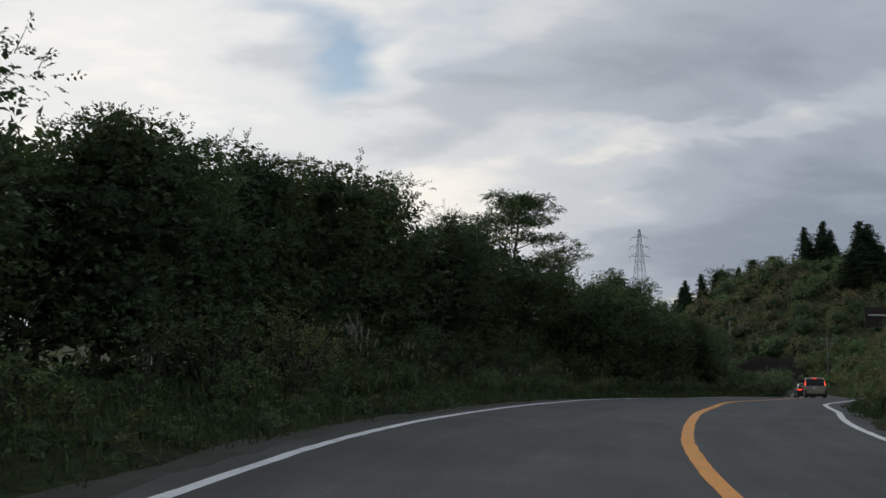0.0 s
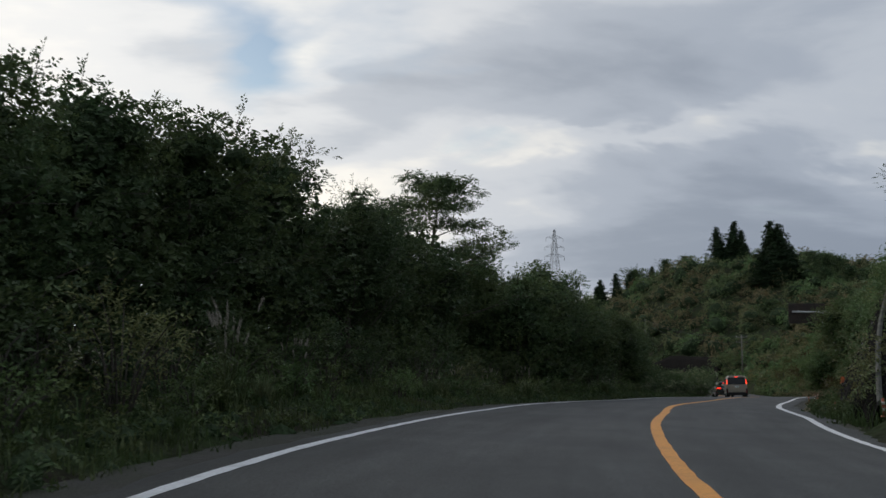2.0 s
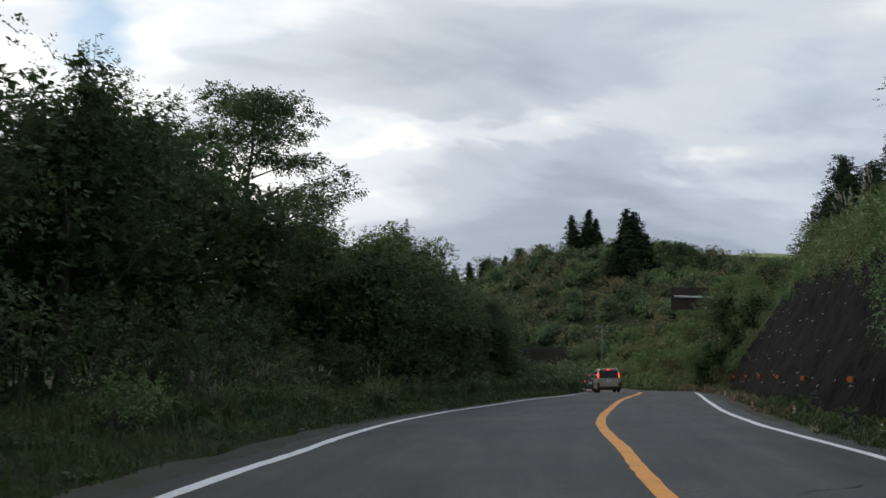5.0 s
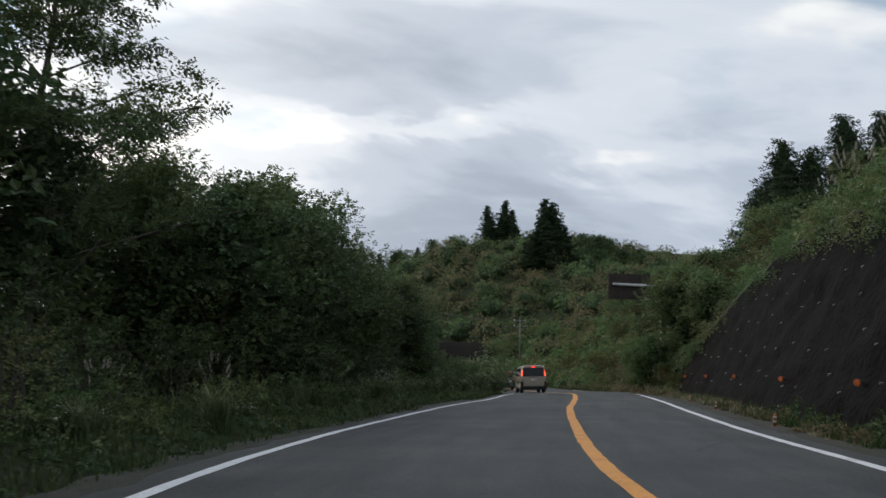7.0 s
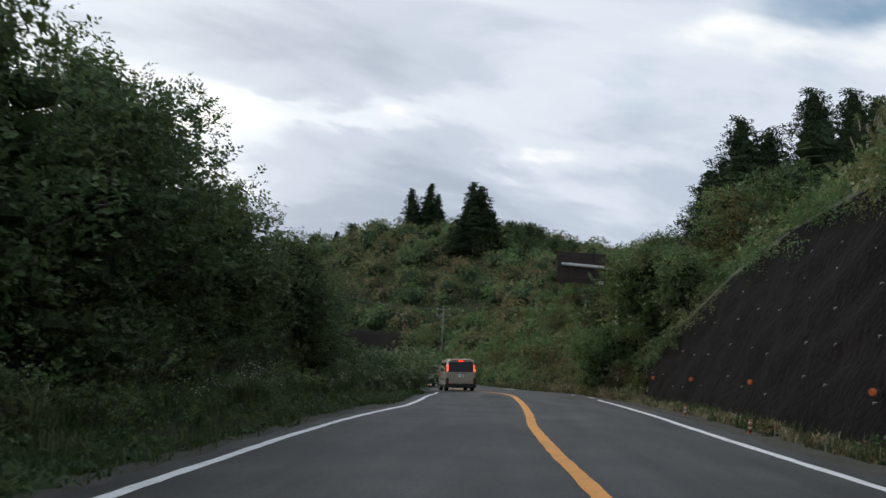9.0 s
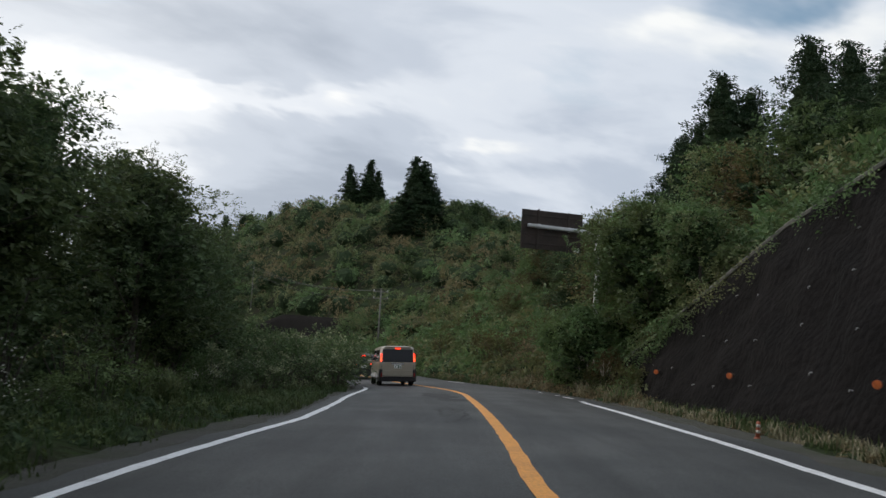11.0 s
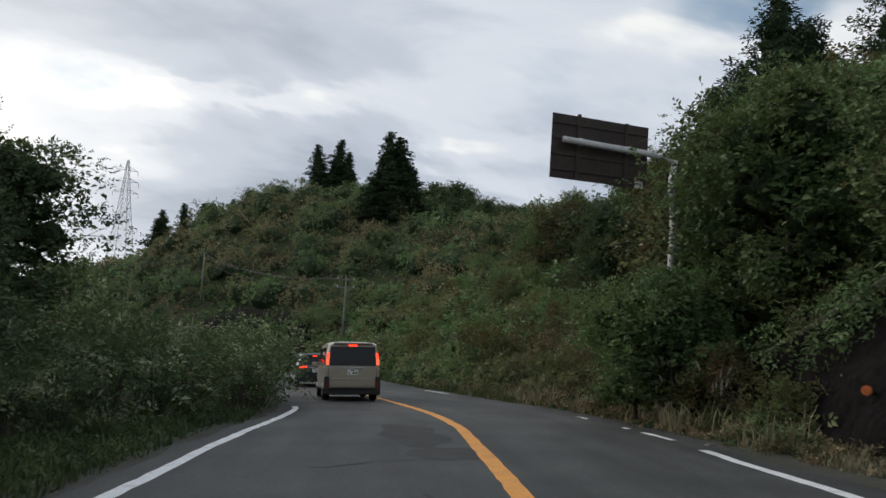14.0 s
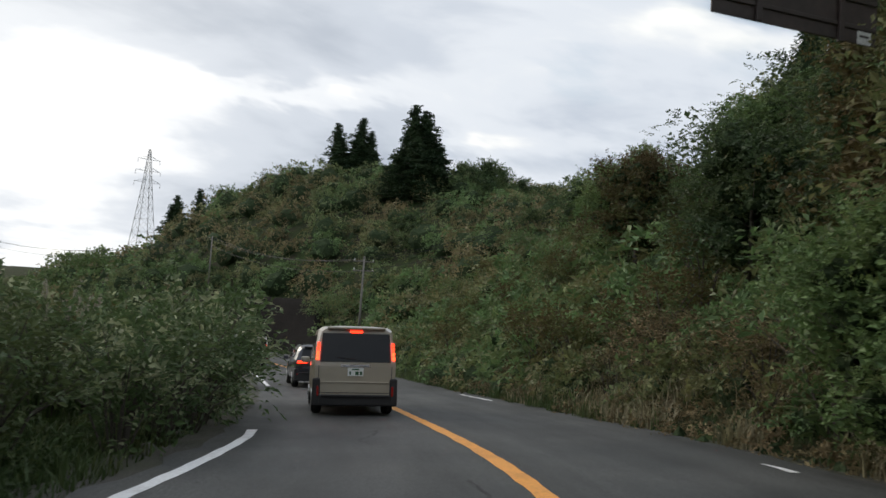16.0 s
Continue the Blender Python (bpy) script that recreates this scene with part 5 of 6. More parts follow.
def plume_grass(seed, stalks=9, height=1.6):
    r = np.random.default_rng(seed)
    tuft = mesh_from("blades", *blades(np.c_[r.normal(0, 0.12, (90, 2)), np.zeros(90)], 0.95, r, 0.011, 0.75), GRASS)
    pos, stems, lead = [], [], []
    for k in range(stalks):
        az, out = r.uniform(0, 6.28), r.uniform(0.1, 0.5)
        tip = np.array([math.cos(az) * out, math.sin(az) * out, height * r.uniform(0.75, 1.1)])
        stems.append(tube([(0, 0, 0), tip * (0.4, 0.4, 0.6), tip], [0.006, 0.005, 0.003], 4))
        u = r.uniform(0, 1, (40, 1))
        ahead = np.array([math.cos(az) * 0.4, math.sin(az) * 0.4, 1.0])
        pos.append(tip + ahead * 0.22 * (u - 0.3) + r.normal(0, 0.012, (40, 3)))
        lead.append(np.tile(ahead * 2, (40, 1)))
    v = leaf_cloud(np.concatenate(pos), 0.09, r, 0.12, 0.3, np.concatenate(lead))
    sv, sf = joined(stems)
    return tuft, mesh_from("stalks", sv, sf, GRASS), mesh_from("plumes", v, quads(v), PLUME)


build_grass()


def dry_stalks():
    """Dead straw-coloured stalks in clumps along the foot of the wall and the bank."""
    r = np.random.default_rng(43)
    pos, hs = [], []
    for s0, s1, l0, l1, count, h in ((66, 88, 5.5, 7.8, 7500, 0.5), (48, 67, 5.55, 6.15, 4200, 0.19), (28, 48, 5.5, 6.2, 800, 0.16)):
        clump = r.uniform(0, 1, (count // 90, 2))
        pick = clump[r.integers(0, len(clump), count)] + r.normal(0, 1, (count, 2)) * (0.22 / (s1 - s0), 0.10)
        pos.append(ground_at(s0 + (s1 - s0) * pick[:, 0], l0 + (l1 - l0) * np.clip(pick[:, 1], -0.02, 1.1)))
        hs.append(np.full((count, 1), h) * r.choice([0.5, 0.8, 1.0, 1.35], (count, 1)))
    pos = np.concatenate(pos)
    pos[:, 2] -= 0.03
    v, f = blades(pos, np.concatenate(hs), r, 0.014, 0.55)
    thing("dry_stalks", mesh_from("dry_stalks", v, f, STRAW), "straw-coloured dead stalks at the foot of the bank", "dry grass", kind="stuff")


dry_stalks()
grass_tuft("arching tussock of long pale green grass on the verge", stand_xy(6.5, 37.0, 1.0, 0, 0.04), 300, 110, 0.85)
for k, (s_, l_, h_) in enumerate(((18.6, -5.2, 0.7), (29.0, -5.0, 0.75), (33.5, -4.9, 0.6), (42.0, -5.1, 0.7), (49.5, -5.0, 0.75), (57.0, -4.8, 0.7), (62.5, -4.5, 0.6), (66.5, -3.9, 0.6), (70.5, -3.4, 0.7), (75.0, -3.0, 0.6))):
    grass_tuft("arching tussock of long pale green grass on the verge", stand(s_, l_, 1.0, k * 40, 0.04), 301 + k, 110, h_)
flower_clump("leafy weed with sprays of small white flowers", stand_xy(13.4, 49.7, 1.0, 0, 0.03), 330, 22, 0.85)
flower_clump("low weed dotted with small white flowers", stand_xy(7.3, 39.2, 1.0, 0, 0.03), 331, 8, 0.35)
flower_clump("leafy weed with sprays of small white flowers", stand_xy(8.6, 43.8, 1.0, 50, 0.03), 332, 14, 0.7)
for k, (s_, l_, n_, h_) in enumerate(((33.5, -5.1, 8, 0.4), (47.5, -5.2, 10, 0.5), (52.0, -5.3, 9, 0.5), (60.0, -5.0, 12, 0.55), (64.5, -5.2, 16, 0.75), (67.5, -5.4, 18, 0.9), (70.0, -5.2, 18, 1.0))):
    flower_clump("leafy weed with sprays of small white flowers", stand(s_, l_, 1.0, k * 70, 0.03), 334 + k, n_, h_)
SUSUKI = [plume_grass(50 + k) for k in range(2)]
for k, (s_, l_, sc) in enumerate(((16.8, -5.0, 0.9), (17.6, -5.3, 1.0), (21, -5.6, 0.7), (31.5, -5.5, 0.6), (34.5, -5.3, 0.6), (38, -5.2, 0.65), (28, -4.9, 0.5), (76.5, -4.6, 1.2), (79, -4.8, 1.2), (52, 10.0, 1.3), (54, 10.3, 1.4), (50, 10.6, 1.3), (57, 10.6, 1.2), (69, 5.9, 0.7), (71, 6.0, 0.8))):
    plant = empty("plume_grass", "tall plume grass with silvery seed heads", "plume grass", "plume grasses", m=stand(s_, l_, sc, k * 70))
    for name_, mesh_ in zip(("blade_tuft", "stalk", "plume"), SUSUKI[k % 2]):
        child(name_, mesh_, plant)
scrub_cover("dry_growth", "dry brown leaves and weeds at the foot of the bank", ((65, 84, 5.35, 6.5, 130, 0.33, 0.085, 90), (84, 100, 5.6, 7.2, 60, 0.5, 0.11, 90), (36, 70, 5.5, 6.2, 90, 0.2, 0.07, 60)), LEAF_DRY, 33, "dry weeds")
scrub_cover("verge_weeds", "low leafy weeds on the verge", ((-4, 62, -3.9, -5.8, 300, 0.36, 0.075, 70), (28, 46, 6.0, 7.0, 40, 0.5, 0.09, 150), (58, 80, -3.1, -4.4, 170, 0.3, 0.07, 90)), LEAF_MID, 34, "weeds")

for k, (s_, l_, sc) in enumerate(((67.8, 6.4, 0.6), (69.2, 6.6, 0.8), (70.6, 6.5, 0.8), (73.0, 6.6, 0.7), (77, 6.5, 0.7))):
    make_shrub("brown half-dry shrub at the foot of the bank", RUST[k % 2], stand(s_, l_, sc, k * 97), "bank shrubs")

DRY = [shrub_mesh(270 + k, 1.1, 1.3, 900, LEAF_DRY, 0.11, 0.4, 14) for k in range(2)]
dry_rng = np.random.default_rng(45)
for k in range(22):
    make_shrub("straw-coloured withered shrub at the foot of the bank", DRY[k % 2], stand(dry_rng.uniform(69, 86), dry_rng.uniform(6.0, 7.9), dry_rng.uniform(0.5, 0.95), k * 53), "withered shrubs")

# ---- sign, poles, pylon ----


def build_sign():
    foot = (35.0, 63.8, float(relief(35.0, 63.8)[0]))
    # the board's plane: its left end and right end, seen from the approach
    left, right = Vector((32.05, 64.95, 2.0)), Vector((34.68, 64.45, 1.93))
    along = (right - left).normalized()
    turn = math.degrees(math.atan2(along.y, along.x))
    sign = empty("overhead_sign", "back of a brown overhead road sign on a curved steel arm", "road sign", m=pose(foot[0], foot[1], foot[2], 0, 0, turn))
    inv = sign.matrix_world.inverted()
    l, r = inv @ left, inv @ right
    mid, wide, tall = (l + r) / 2, (r - l).length, 1.52
    part("board", box_bm(wide, 0.03, tall, mid, 0.006, 1), SIGN_BROWN, sign)
    for f in (0.26, 0.76):
        part("stiffener", box_bm(0.09, 0.05, tall + 0.05, l + (r - l) * f + Vector((0, -0.041, 0)), 0.008, 1), SIGN_BROWN, sign)
    for dz in (-0.55, -0.19, 0.19, 0.55):
        part("rail", box_bm(wide - 0.04, 0.022, 0.055, mid + Vector((0, -0.027, dz)), 0.005, 1), SIGN_BROWN, sign)
    part("sticker", box_bm(0.24, 0.006, 0.17, r + Vector((-0.22, -0.02, -tall / 2 + 0.12)), 0.0), WHITE_PIPE, sign, "small white inspection sticker")
    part("sticker_mark", box_bm(0.16, 0.004, 0.03, r + Vector((-0.22, -0.026, -tall / 2 + 0.14))), SIGN_BROWN, sign)
    arm_z = mid.z + 0.08
    v, f = tube([(l.x + 0.22, mid.y - 0.17, arm_z + 0.05), (r.x + 0.1, mid.y - 0.17, arm_z), (r.x + 0.7, mid.y - 0.17, arm_z - 0.1), (0.02, mid.y * 0.5 - 0.1, arm_z - 0.75), (0, 0, arm_z - 1.5)], [0.075, 0.08, 0.085, 0.09, 0.095], 14)
    child("arm", mesh_from("arm", v, f, STEEL, True), sign, "galvanised tubular arm")
    for f_ in (0.26, 0.76):
        part("clamp", cyl_bm(0.1, 0.1, 0.07, 12, pose(*(l + (r - l) * f_ + Vector((0, -0.13, 0.11))), 0, 90, 0)), STEEL, sign)
    v, f = tube([(0, 0, -0.3), (0, 0, 2.5), (0, 0, arm_z - 1.45)], [0.105, 0.1, 0.095], 14)
    child("pole", mesh_from("pole", v, f, STEEL, True), sign, "galvanised steel pole overgrown by leaves")


build_sign()


def utility_pole(x, y, top, label, arms=(0.35, 1.0)):
    base = float(relief(x, y)[0])
    pole = empty("utility_pole", label, "utility pole", "utility poles", m=pose(x, y, base, 0, 0, -20))
    h = top - base
    v, f = tube([(0, 0, -0.4), (0, 0, h)], [0.10, 0.065], 10)
    child("shaft", mesh_from("shaft", v, f, POLE_GREY, True), pole)
    for dz in arms:
        part("crossarm", box_bm(1.5, 0.08, 0.09, (0, 0.1, h - dz), 0.01, 1), POLE_GREY, pole)
        for dx in (-0.65, 0.65):
            part("insulator", cyl_bm(0.05, 0.035, 0.16, 8, pose(dx, 0.1, h - dz + 0.12)), WHITE_PIPE, pole)
    return Vector((x, y, top))


POLES = [utility_pole(48.3, 145.8, 2.1, "slim grey utility pole standing in the scrub", ()), utility_pole(49.4, 110.5, -0.15, "grey utility pole on the hillside"), utility_pole(70.0, 96.0, 9.0, "grey utility pole among the bank's trees"), utility_pole(30, 190, 1.0, "distant grey utility pole by the road")]


def wires(a, b, sag):
    for dz, off in ((-0.2, -0.4), (-0.2, 0.4), (-1.0, 0.0)):
        pts = []
        for k in range(17):
            u = k / 16
            p = a.lerp(b, u) + Vector((off, 0, dz - sag * 4 * u * (1 - u)))
            pts.append(p)
        v, f = tube(pts, [0.02] * 17, 4)
        thing("power_line", mesh_from("power_line", v, f, WIRE), "thin black power line sagging between poles", "cable", "power lines")


wires(POLES[0], POLES[1], 0.9)
wires(POLES[1], POLES[2], 1.0)
wires(POLES[3], POLES[0], 1.4)


def build_pylon():
    x, y, top = 91.5, 407.0, 48.5
    base = float(relief(x, y)[0]) - 0.5
    h = top - base
    pylon = empty("pylon", "tall grey lattice power pylon on the skyline", "pylon", m=pose(x, y, base, 0, 0, 12))
    half = lambda z: np.interp(z / h, [0, 0.55, 0.72, 1.0], [5.2, 2.3, 1.5, 0.35])
    levels = [0.0, 0.12, 0.24, 0.35, 0.45, 0.54, 0.62, 0.69, 0.76, 0.83, 0.9, 1.0]
    legs = {}
    for sx, sy in ((-1, -1), (1, -1), (1, 1), (-1, 1)):
        pts = [(sx * half(z * h), sy * half(z * h), z * h) for z in levels]
        legs[sx, sy] = pts
        v, f = tube(pts, [0.17 - 0.08 * z for z in levels], 4)
        child("leg", mesh_from("leg", v, f, PYLON_STEEL), pylon)
    order = [(-1, -1), (1, -1), (1, 1), (-1, 1)]
    for k in range(4):
        a, b = legs[order[k]], legs[order[(k + 1) % 4]]
        braces = []
        for i in range(len(levels) - 1):
            for p, q in ((a[i], b[i + 1]), (b[i], a[i + 1]), (a[i + 1], b[i + 1])):
                braces.append(tube([p, q], [0.06, 0.06], 4))
        v, f = joined(braces)
        child("lattice", mesh_from("lattice", v, f, PYLON_STEEL), pylon)
    for z, reach in ((0.92, 4.6), (0.83, 5.2), (0.74, 5.4)):
        zz = z * h
        for sx in (-1, 1):
            tip = (sx * reach, 0, zz)
            pieces = [tube([tip, (tip[0], 0, zz - 1.8)], [0.09, 0.09], 5)]
            for sy in (-1, 1):
                pieces += [tube([(sx * half(zz), sy * half(zz), zz), tip], [0.08, 0.06], 4), tube([(sx * half(zz), sy * half(zz), zz + 1.3), tip], [0.07, 0.05], 4)]
            child("crossarm", mesh_from("crossarm", *joined(pieces), PYLON_STEEL), pylon)


build_pylon()


def far_hill():
    r = np.random.default_rng(7)
    xs, ys = np.meshgrid(np.linspace(-1, 1, 41), np.linspace(-1, 1, 31))
    d = np.hypot(xs, ys)
    z = -14 + 53 * np.clip(np.cos(np.clip(d, 0, 1) * math.pi / 2), 0, 1) ** 1.3 + np.array([2.0 * noise.noise(Vector((a * 3, b * 3, 2))) for a, b in zip(xs.ravel(), ys.ravel())]).reshape(xs.shape)
    v = np.stack([318 + xs * 190, 440 + ys * 150, z], -1).reshape(-1, 3)
    i = (np.arange(30)[:, None] * 41 + np.arange(40)[None]).ravel()
    thing("backdrop_hill", mesh_from("backdrop_hill", v, np.stack([i, i + 1, i + 42, i + 41], 1), PALE_GRASS, True), "distant pale green grassy hill", "hill", kind="structure")


far_hill()

# ---- a second dark wall beyond the bend ----


def far_wall():
    s = np.arange(126, 146, 0.7)
    top = np.interp(s, [126, 129, 141, 146], [1.5, 4.4, 4.6, 3.0])
    rows = []
    for f in np.linspace(0, 1, 9):
        p = on_road(s, 6.0 + 0.3 * top * f, -0.2)
        p[:, 2] += (top + 0.2) * f
        p[:, 0] += np.array([0.12 * noise.noise(Vector((a, b, c))) for a, b, c in p])
        rows.append(p)
    back = rows[-1] + (0.8, 0, 0)
    grid = np.stack(rows + [back, back - (0, 0, 1.0)], 1)
    w = grid.shape[1]
    i = (np.arange(len(s) - 1)[:, None] * w + np.arange(w - 1)[None]).ravel()
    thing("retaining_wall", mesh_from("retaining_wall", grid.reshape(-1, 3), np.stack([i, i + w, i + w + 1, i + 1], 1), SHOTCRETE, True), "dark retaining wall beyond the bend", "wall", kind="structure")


far_wall()

# ---- roadside fittings ----


def reflector():
    ob = empty("wall_reflector", "round orange reflector on a bracket on the wall", "reflector", "wall reflectors")
    part("disc", cyl_bm(0.062, 0.062, 0.03, 20, pose(0, -0.10, 0, 90), 0.008), ORANGE, ob)
    part("rim", cyl_bm(0.075, 0.075, 0.018, 20, pose(0, -0.088, 0, 90)), POST_RED, ob)
    part("bracket", box_bm(0.035, 0.16, 0.05, (0, 0.0, 0), 0.006, 1), SIGN_BROWN, ob)
    part("base_plate", box_bm(0.12, 0.02, 0.1, (0, 0.085, 0), 0.004, 1), SIGN_BROWN, ob)
    return ob


def on_wall(s, h):
    p = on_road(s, WALL_FOOT + WALL_LEAN * h)
    p[2] = on_road(s, WALL_FOOT)[2] + h
    return p


first = None
for s_ in (34.6, 41.3, 47.7, 54.6, 60.65, 65.95):
    p_ = on_wall(s_, 0.95 if s_ < 66 else 0.85)
    w_ = Vector((np.interp(s_, STATION, WAY[:, 1]), -np.interp(s_, STATION, WAY[:, 0]), 0))
    m_ = pose(*(Vector(p_) - 0.08 * w_), 0, 0, heading(s_) - 40)
    if first is None:
        first = reflector()
        first.matrix_world = m_
    else:
        copy_thing(first, m_)


def delineator():
    ob = empty("delineator_post", "short red and white striped roadside post", "delineator", "roadside posts")
    part("shaft", cyl_bm(0.05, 0.05, 0.5, 14, pose(0, 0, 0.25), 0.012), POST_RED, ob, smooth=True)
    for z in (0.20, 0.37):
        part("stripe", cyl_bm(0.0525, 0.0525, 0.085, 14, pose(0, 0, z)), POST_WHITE, ob, "dirty white reflective band", smooth=True)
    part("base", cyl_bm(0.09, 0.07, 0.05, 14, pose(0, 0, 0.02)), POST_RED, ob)
    return ob


first = None
for s_, l_ in ((23.5, 6.3), (30.5, 6.2), (37.0, 5.9), (42.5, 5.38), (50.1, 5.32), (55.6, 5.28)):
    p_ = on_road(s_, l_)
    p_[2] = relief(p_[0], p_[1])[0] + 0.05
    m_ = pose(*p_, 2, -2, s_ * 9) @ Matrix.Diagonal((0.8, 0.8, 0.75, 1))
    if first is None:
        first = delineator()
        first.matrix_world = m_
    else:
        copy_thing(first, m_)


def stone(s, lat, size, seed, label, mat=None):
    bm = bmesh.new()
    bmesh.ops.create_icosphere(bm, subdivisions=2, radius=1.0)
    for v in bm.verts:
        v.co *= 1 + 0.35 * noise.noise(v.co * 1.3 + Vector((seed, 0, 0)))
        v.co = Vector((v.co.x * size, v.co.y * size * 0.75, v.co.z * size * 0.5))
    mesh = bpy.data.meshes.new("stone")
    bm.to_mesh(mesh)
    bm.free()
    mesh.materials.append(mat or CONCRETE)
    p = ground_at(s, lat)
    thing("stone", mesh, label, "stone", "stones", m=pose(p[0], p[1], max(p[2], on_road(s, lat)[2] - 0.02) + size * 0.2, 0, 0, seed * 50))


for k, (s_, l_, z_) in enumerate(((76.6, -2.62, 0.09), (77.4, -2.66, 0.07), (67.2, 5.0, 0.09), (35.2, 6.0, 0.1), (62.5, -3.2, 0.08), (64.5, -3.3, 0.1), (45.5, -3.9, 0.07), (30, -3.9, 0.06), (74.5, -2.7, 0.12))):
    stone(s_, l_, z_, k + 1, "pale stone lying at the road's edge")

for k, (x_, y_, top_) in enumerate(((33.2, 61.9, -0.9), (33.2, 63.0, -1.2))):
    base_ = float(relief(x_, y_)[0])
    make_tree("small leafy tree before the sign's pole", "tree", BROAD[k % 2], stand_xy(x_, y_, max(1.6, top_ - base_) / 5.3, k * 61), "bank trees")
# growth round the sign's pole and the far wall's end
for k, (x_, y_, sc) in enumerate(((34.2, 62.6, 1.5), (35.2, 62.5, 1.7), (36.0, 63.2, 1.8), (34.6, 64.6, 1.5))):
    make_shrub("green shrub round the foot of the sign's pole", GREEN[k % 3], stand_xy(x_, y_, sc, k * 61), "bank shrubs")
for k, (x_, y_, sc) in enumerate(((50.4, 117.6, 1.5), (50.9, 118.8, 1.7))):
    make_shrub("green shrub growing over the end of the dark wall", GREEN[k % 3], stand_xy(x_, y_, sc, k * 61), "bank shrubs")

# ---- vehicles waiting in the lane ahead ----
PAINT_BEIGE = material("beige_car_paint", (0.36, 0.32, 0.25), 0.35, metal=0.15, coat=0.6, fine_scale=3, fine=0.04)
PAINT_DARK = material("dark_blue_car_paint", (0.022, 0.026, 0.036), 0.3, metal=0.2, coat=0.8, fine_scale=3, fine=0.05)
PAINT_WHITE = material("white_car_paint", (0.72, 0.73, 0.74), 0.35, coat=0.7, fine_scale=3, fine=0.03)
PAINT_RED = material("red_car_paint", (0.32, 0.035, 0.02), 0.35, metal=0.1, coat=0.7, fine_scale=3, fine=0.05)
CAR_GLASS = material("tinted_car_glass", (0.010, 0.011, 0.012), 0.08, spec=0.3, fine_scale=4, fine=0.1)
CAR_BLACK = material("black_car_plastic", (0.016, 0.016, 0.017), 0.6, fine_scale=40, fine=0.2)
TYRE = material("tyre_rubber", (0.018, 0.018, 0.018), 0.9, fine_scale=30, fine=0.25, bump=0.3, bump_scale=60, bump_dist=0.005)
ALLOY = material("alloy_rim", (0.42, 0.43, 0.44), 0.35, metal=0.8, fine_scale=20, fine=0.1)
CHROME = material("chrome_trim", (0.6, 0.6, 0.62), 0.2, metal=0.9, fine_scale=20, fine=0.05)
PLATE_WHITE = material("number_plate", (0.75, 0.77, 0.74), 0.5, fine_scale=40, fine=0.05)
PLATE_INK = material("plate_ink", (0.02, 0.09, 0.04), 0.6)
LAMP_RED = material("red_lamp_glass", (0.28, 0.012, 0.01), 0.2, fine_scale=50, fine=0.2)
LAMP_LIT = glowing("lit_brake_lamp", (1.0, 0.035, 0.012), 2.6)
LAMP_AMBER = glowing("lit_tail_lamp", (1.0, 0.07, 0.02), 2.4)
FRONT_LAMP = material("clear_headlamp", (0.6, 0.62, 0.63), 0.15, fine_scale=30, fine=0.1)


def slab(corners, depth, inset=0.0):
    """A thin plate on four corners, thickened along its normal and slightly rounded at the rim."""
    bm = bmesh.new()
    c = [Vector(p) for p in corners]
    mid = sum(c, Vector()) / len(c)
    n = (c[1] - c[0]).cross(c[2] - c[0]).normalized()
    low = [bm.verts.new(p) for p in c]
    high = [bm.verts.new(mid + (p - mid) * (1 - inset) + n * depth) for p in c]
    bm.faces.new(high)
    bm.faces.new(low[::-1])
    k = len(c)
    for i in range(k):
        bm.faces.new((low[i], low[(i + 1) % k], high[(i + 1) % k], high[i]))
    return bm


def body_rings(rows):
    """Cross-sections of a car body, rear to front: y, sill height and half width, belt height and half width, roof height and half width, and how far the top leans forward."""
    rings = []
    for y, zs, ws, zb, wb, zr, wr, lean in rows:
        lean_at = lambda z: y + lean * max(0.0, (z - zb) / max(zr - zb, 0.01))
        half = [(ws * 0.9, zs), (ws, zs + 0.10), (ws + (wb - ws) * 0.7, (zs + zb) / 2), (wb, zb - 0.05), (wb - 0.01, zb + 0.03), ((wb + wr) / 2 + 0.02, (zb + zr) / 2), (wr + 0.02, zr - 0.07), (wr - 0.07, zr - 0.012), (wr * 0.45, zr + 0.012)]
        ring = [(x, lean_at(z), z) for x, z in half] + [(-x, lean_at(z), z) for x, z in half[::-1]]
        rings.append(ring)
    return rings


def loft(rings):
    n = len(rings[0])
    verts = [p for ring in rings for p in ring]
    faces = []
    for i in range(len(rings) - 1):
        for k in range(n):
            q = (k + 1) % n
            faces.append((i * n + k, (i + 1) * n + k, (i + 1) * n + q, i * n + q))
    last = (len(rings) - 1) * n
    for k in range(n // 2 - 1):
        faces.append((k, k + 1, n - 2 - k, n - 1 - k))
        faces.append((last + n - 1 - k, last + n - 2 - k, last + k + 1, last + k))
    return verts, faces


def wheel(parent, x, y, r, width):
    ob = empty("wheel", "", "")
    ob.parent = parent
    ob.matrix_local = pose(x, y, r)
    side = 1 if x > 0 else -1
    part("tyre", cyl_bm(r, r, width, 28, pose(0, 0, 0, 0, 90), 0.03), TYRE, ob, smooth=False)
    part("rim", cyl_bm(r * 0.64, r * 0.60, 0.03, 24, pose(side * (width / 2 + 0.002), 0, 0, 0, 90 * side), 0.008), ALLOY, ob)
    part("hub_cap", cyl_bm(r * 0.16, r * 0.12, 0.03, 12, pose(side * (width / 2 + 0.018), 0, 0, 0, 90 * side)), CAR_BLACK, ob)


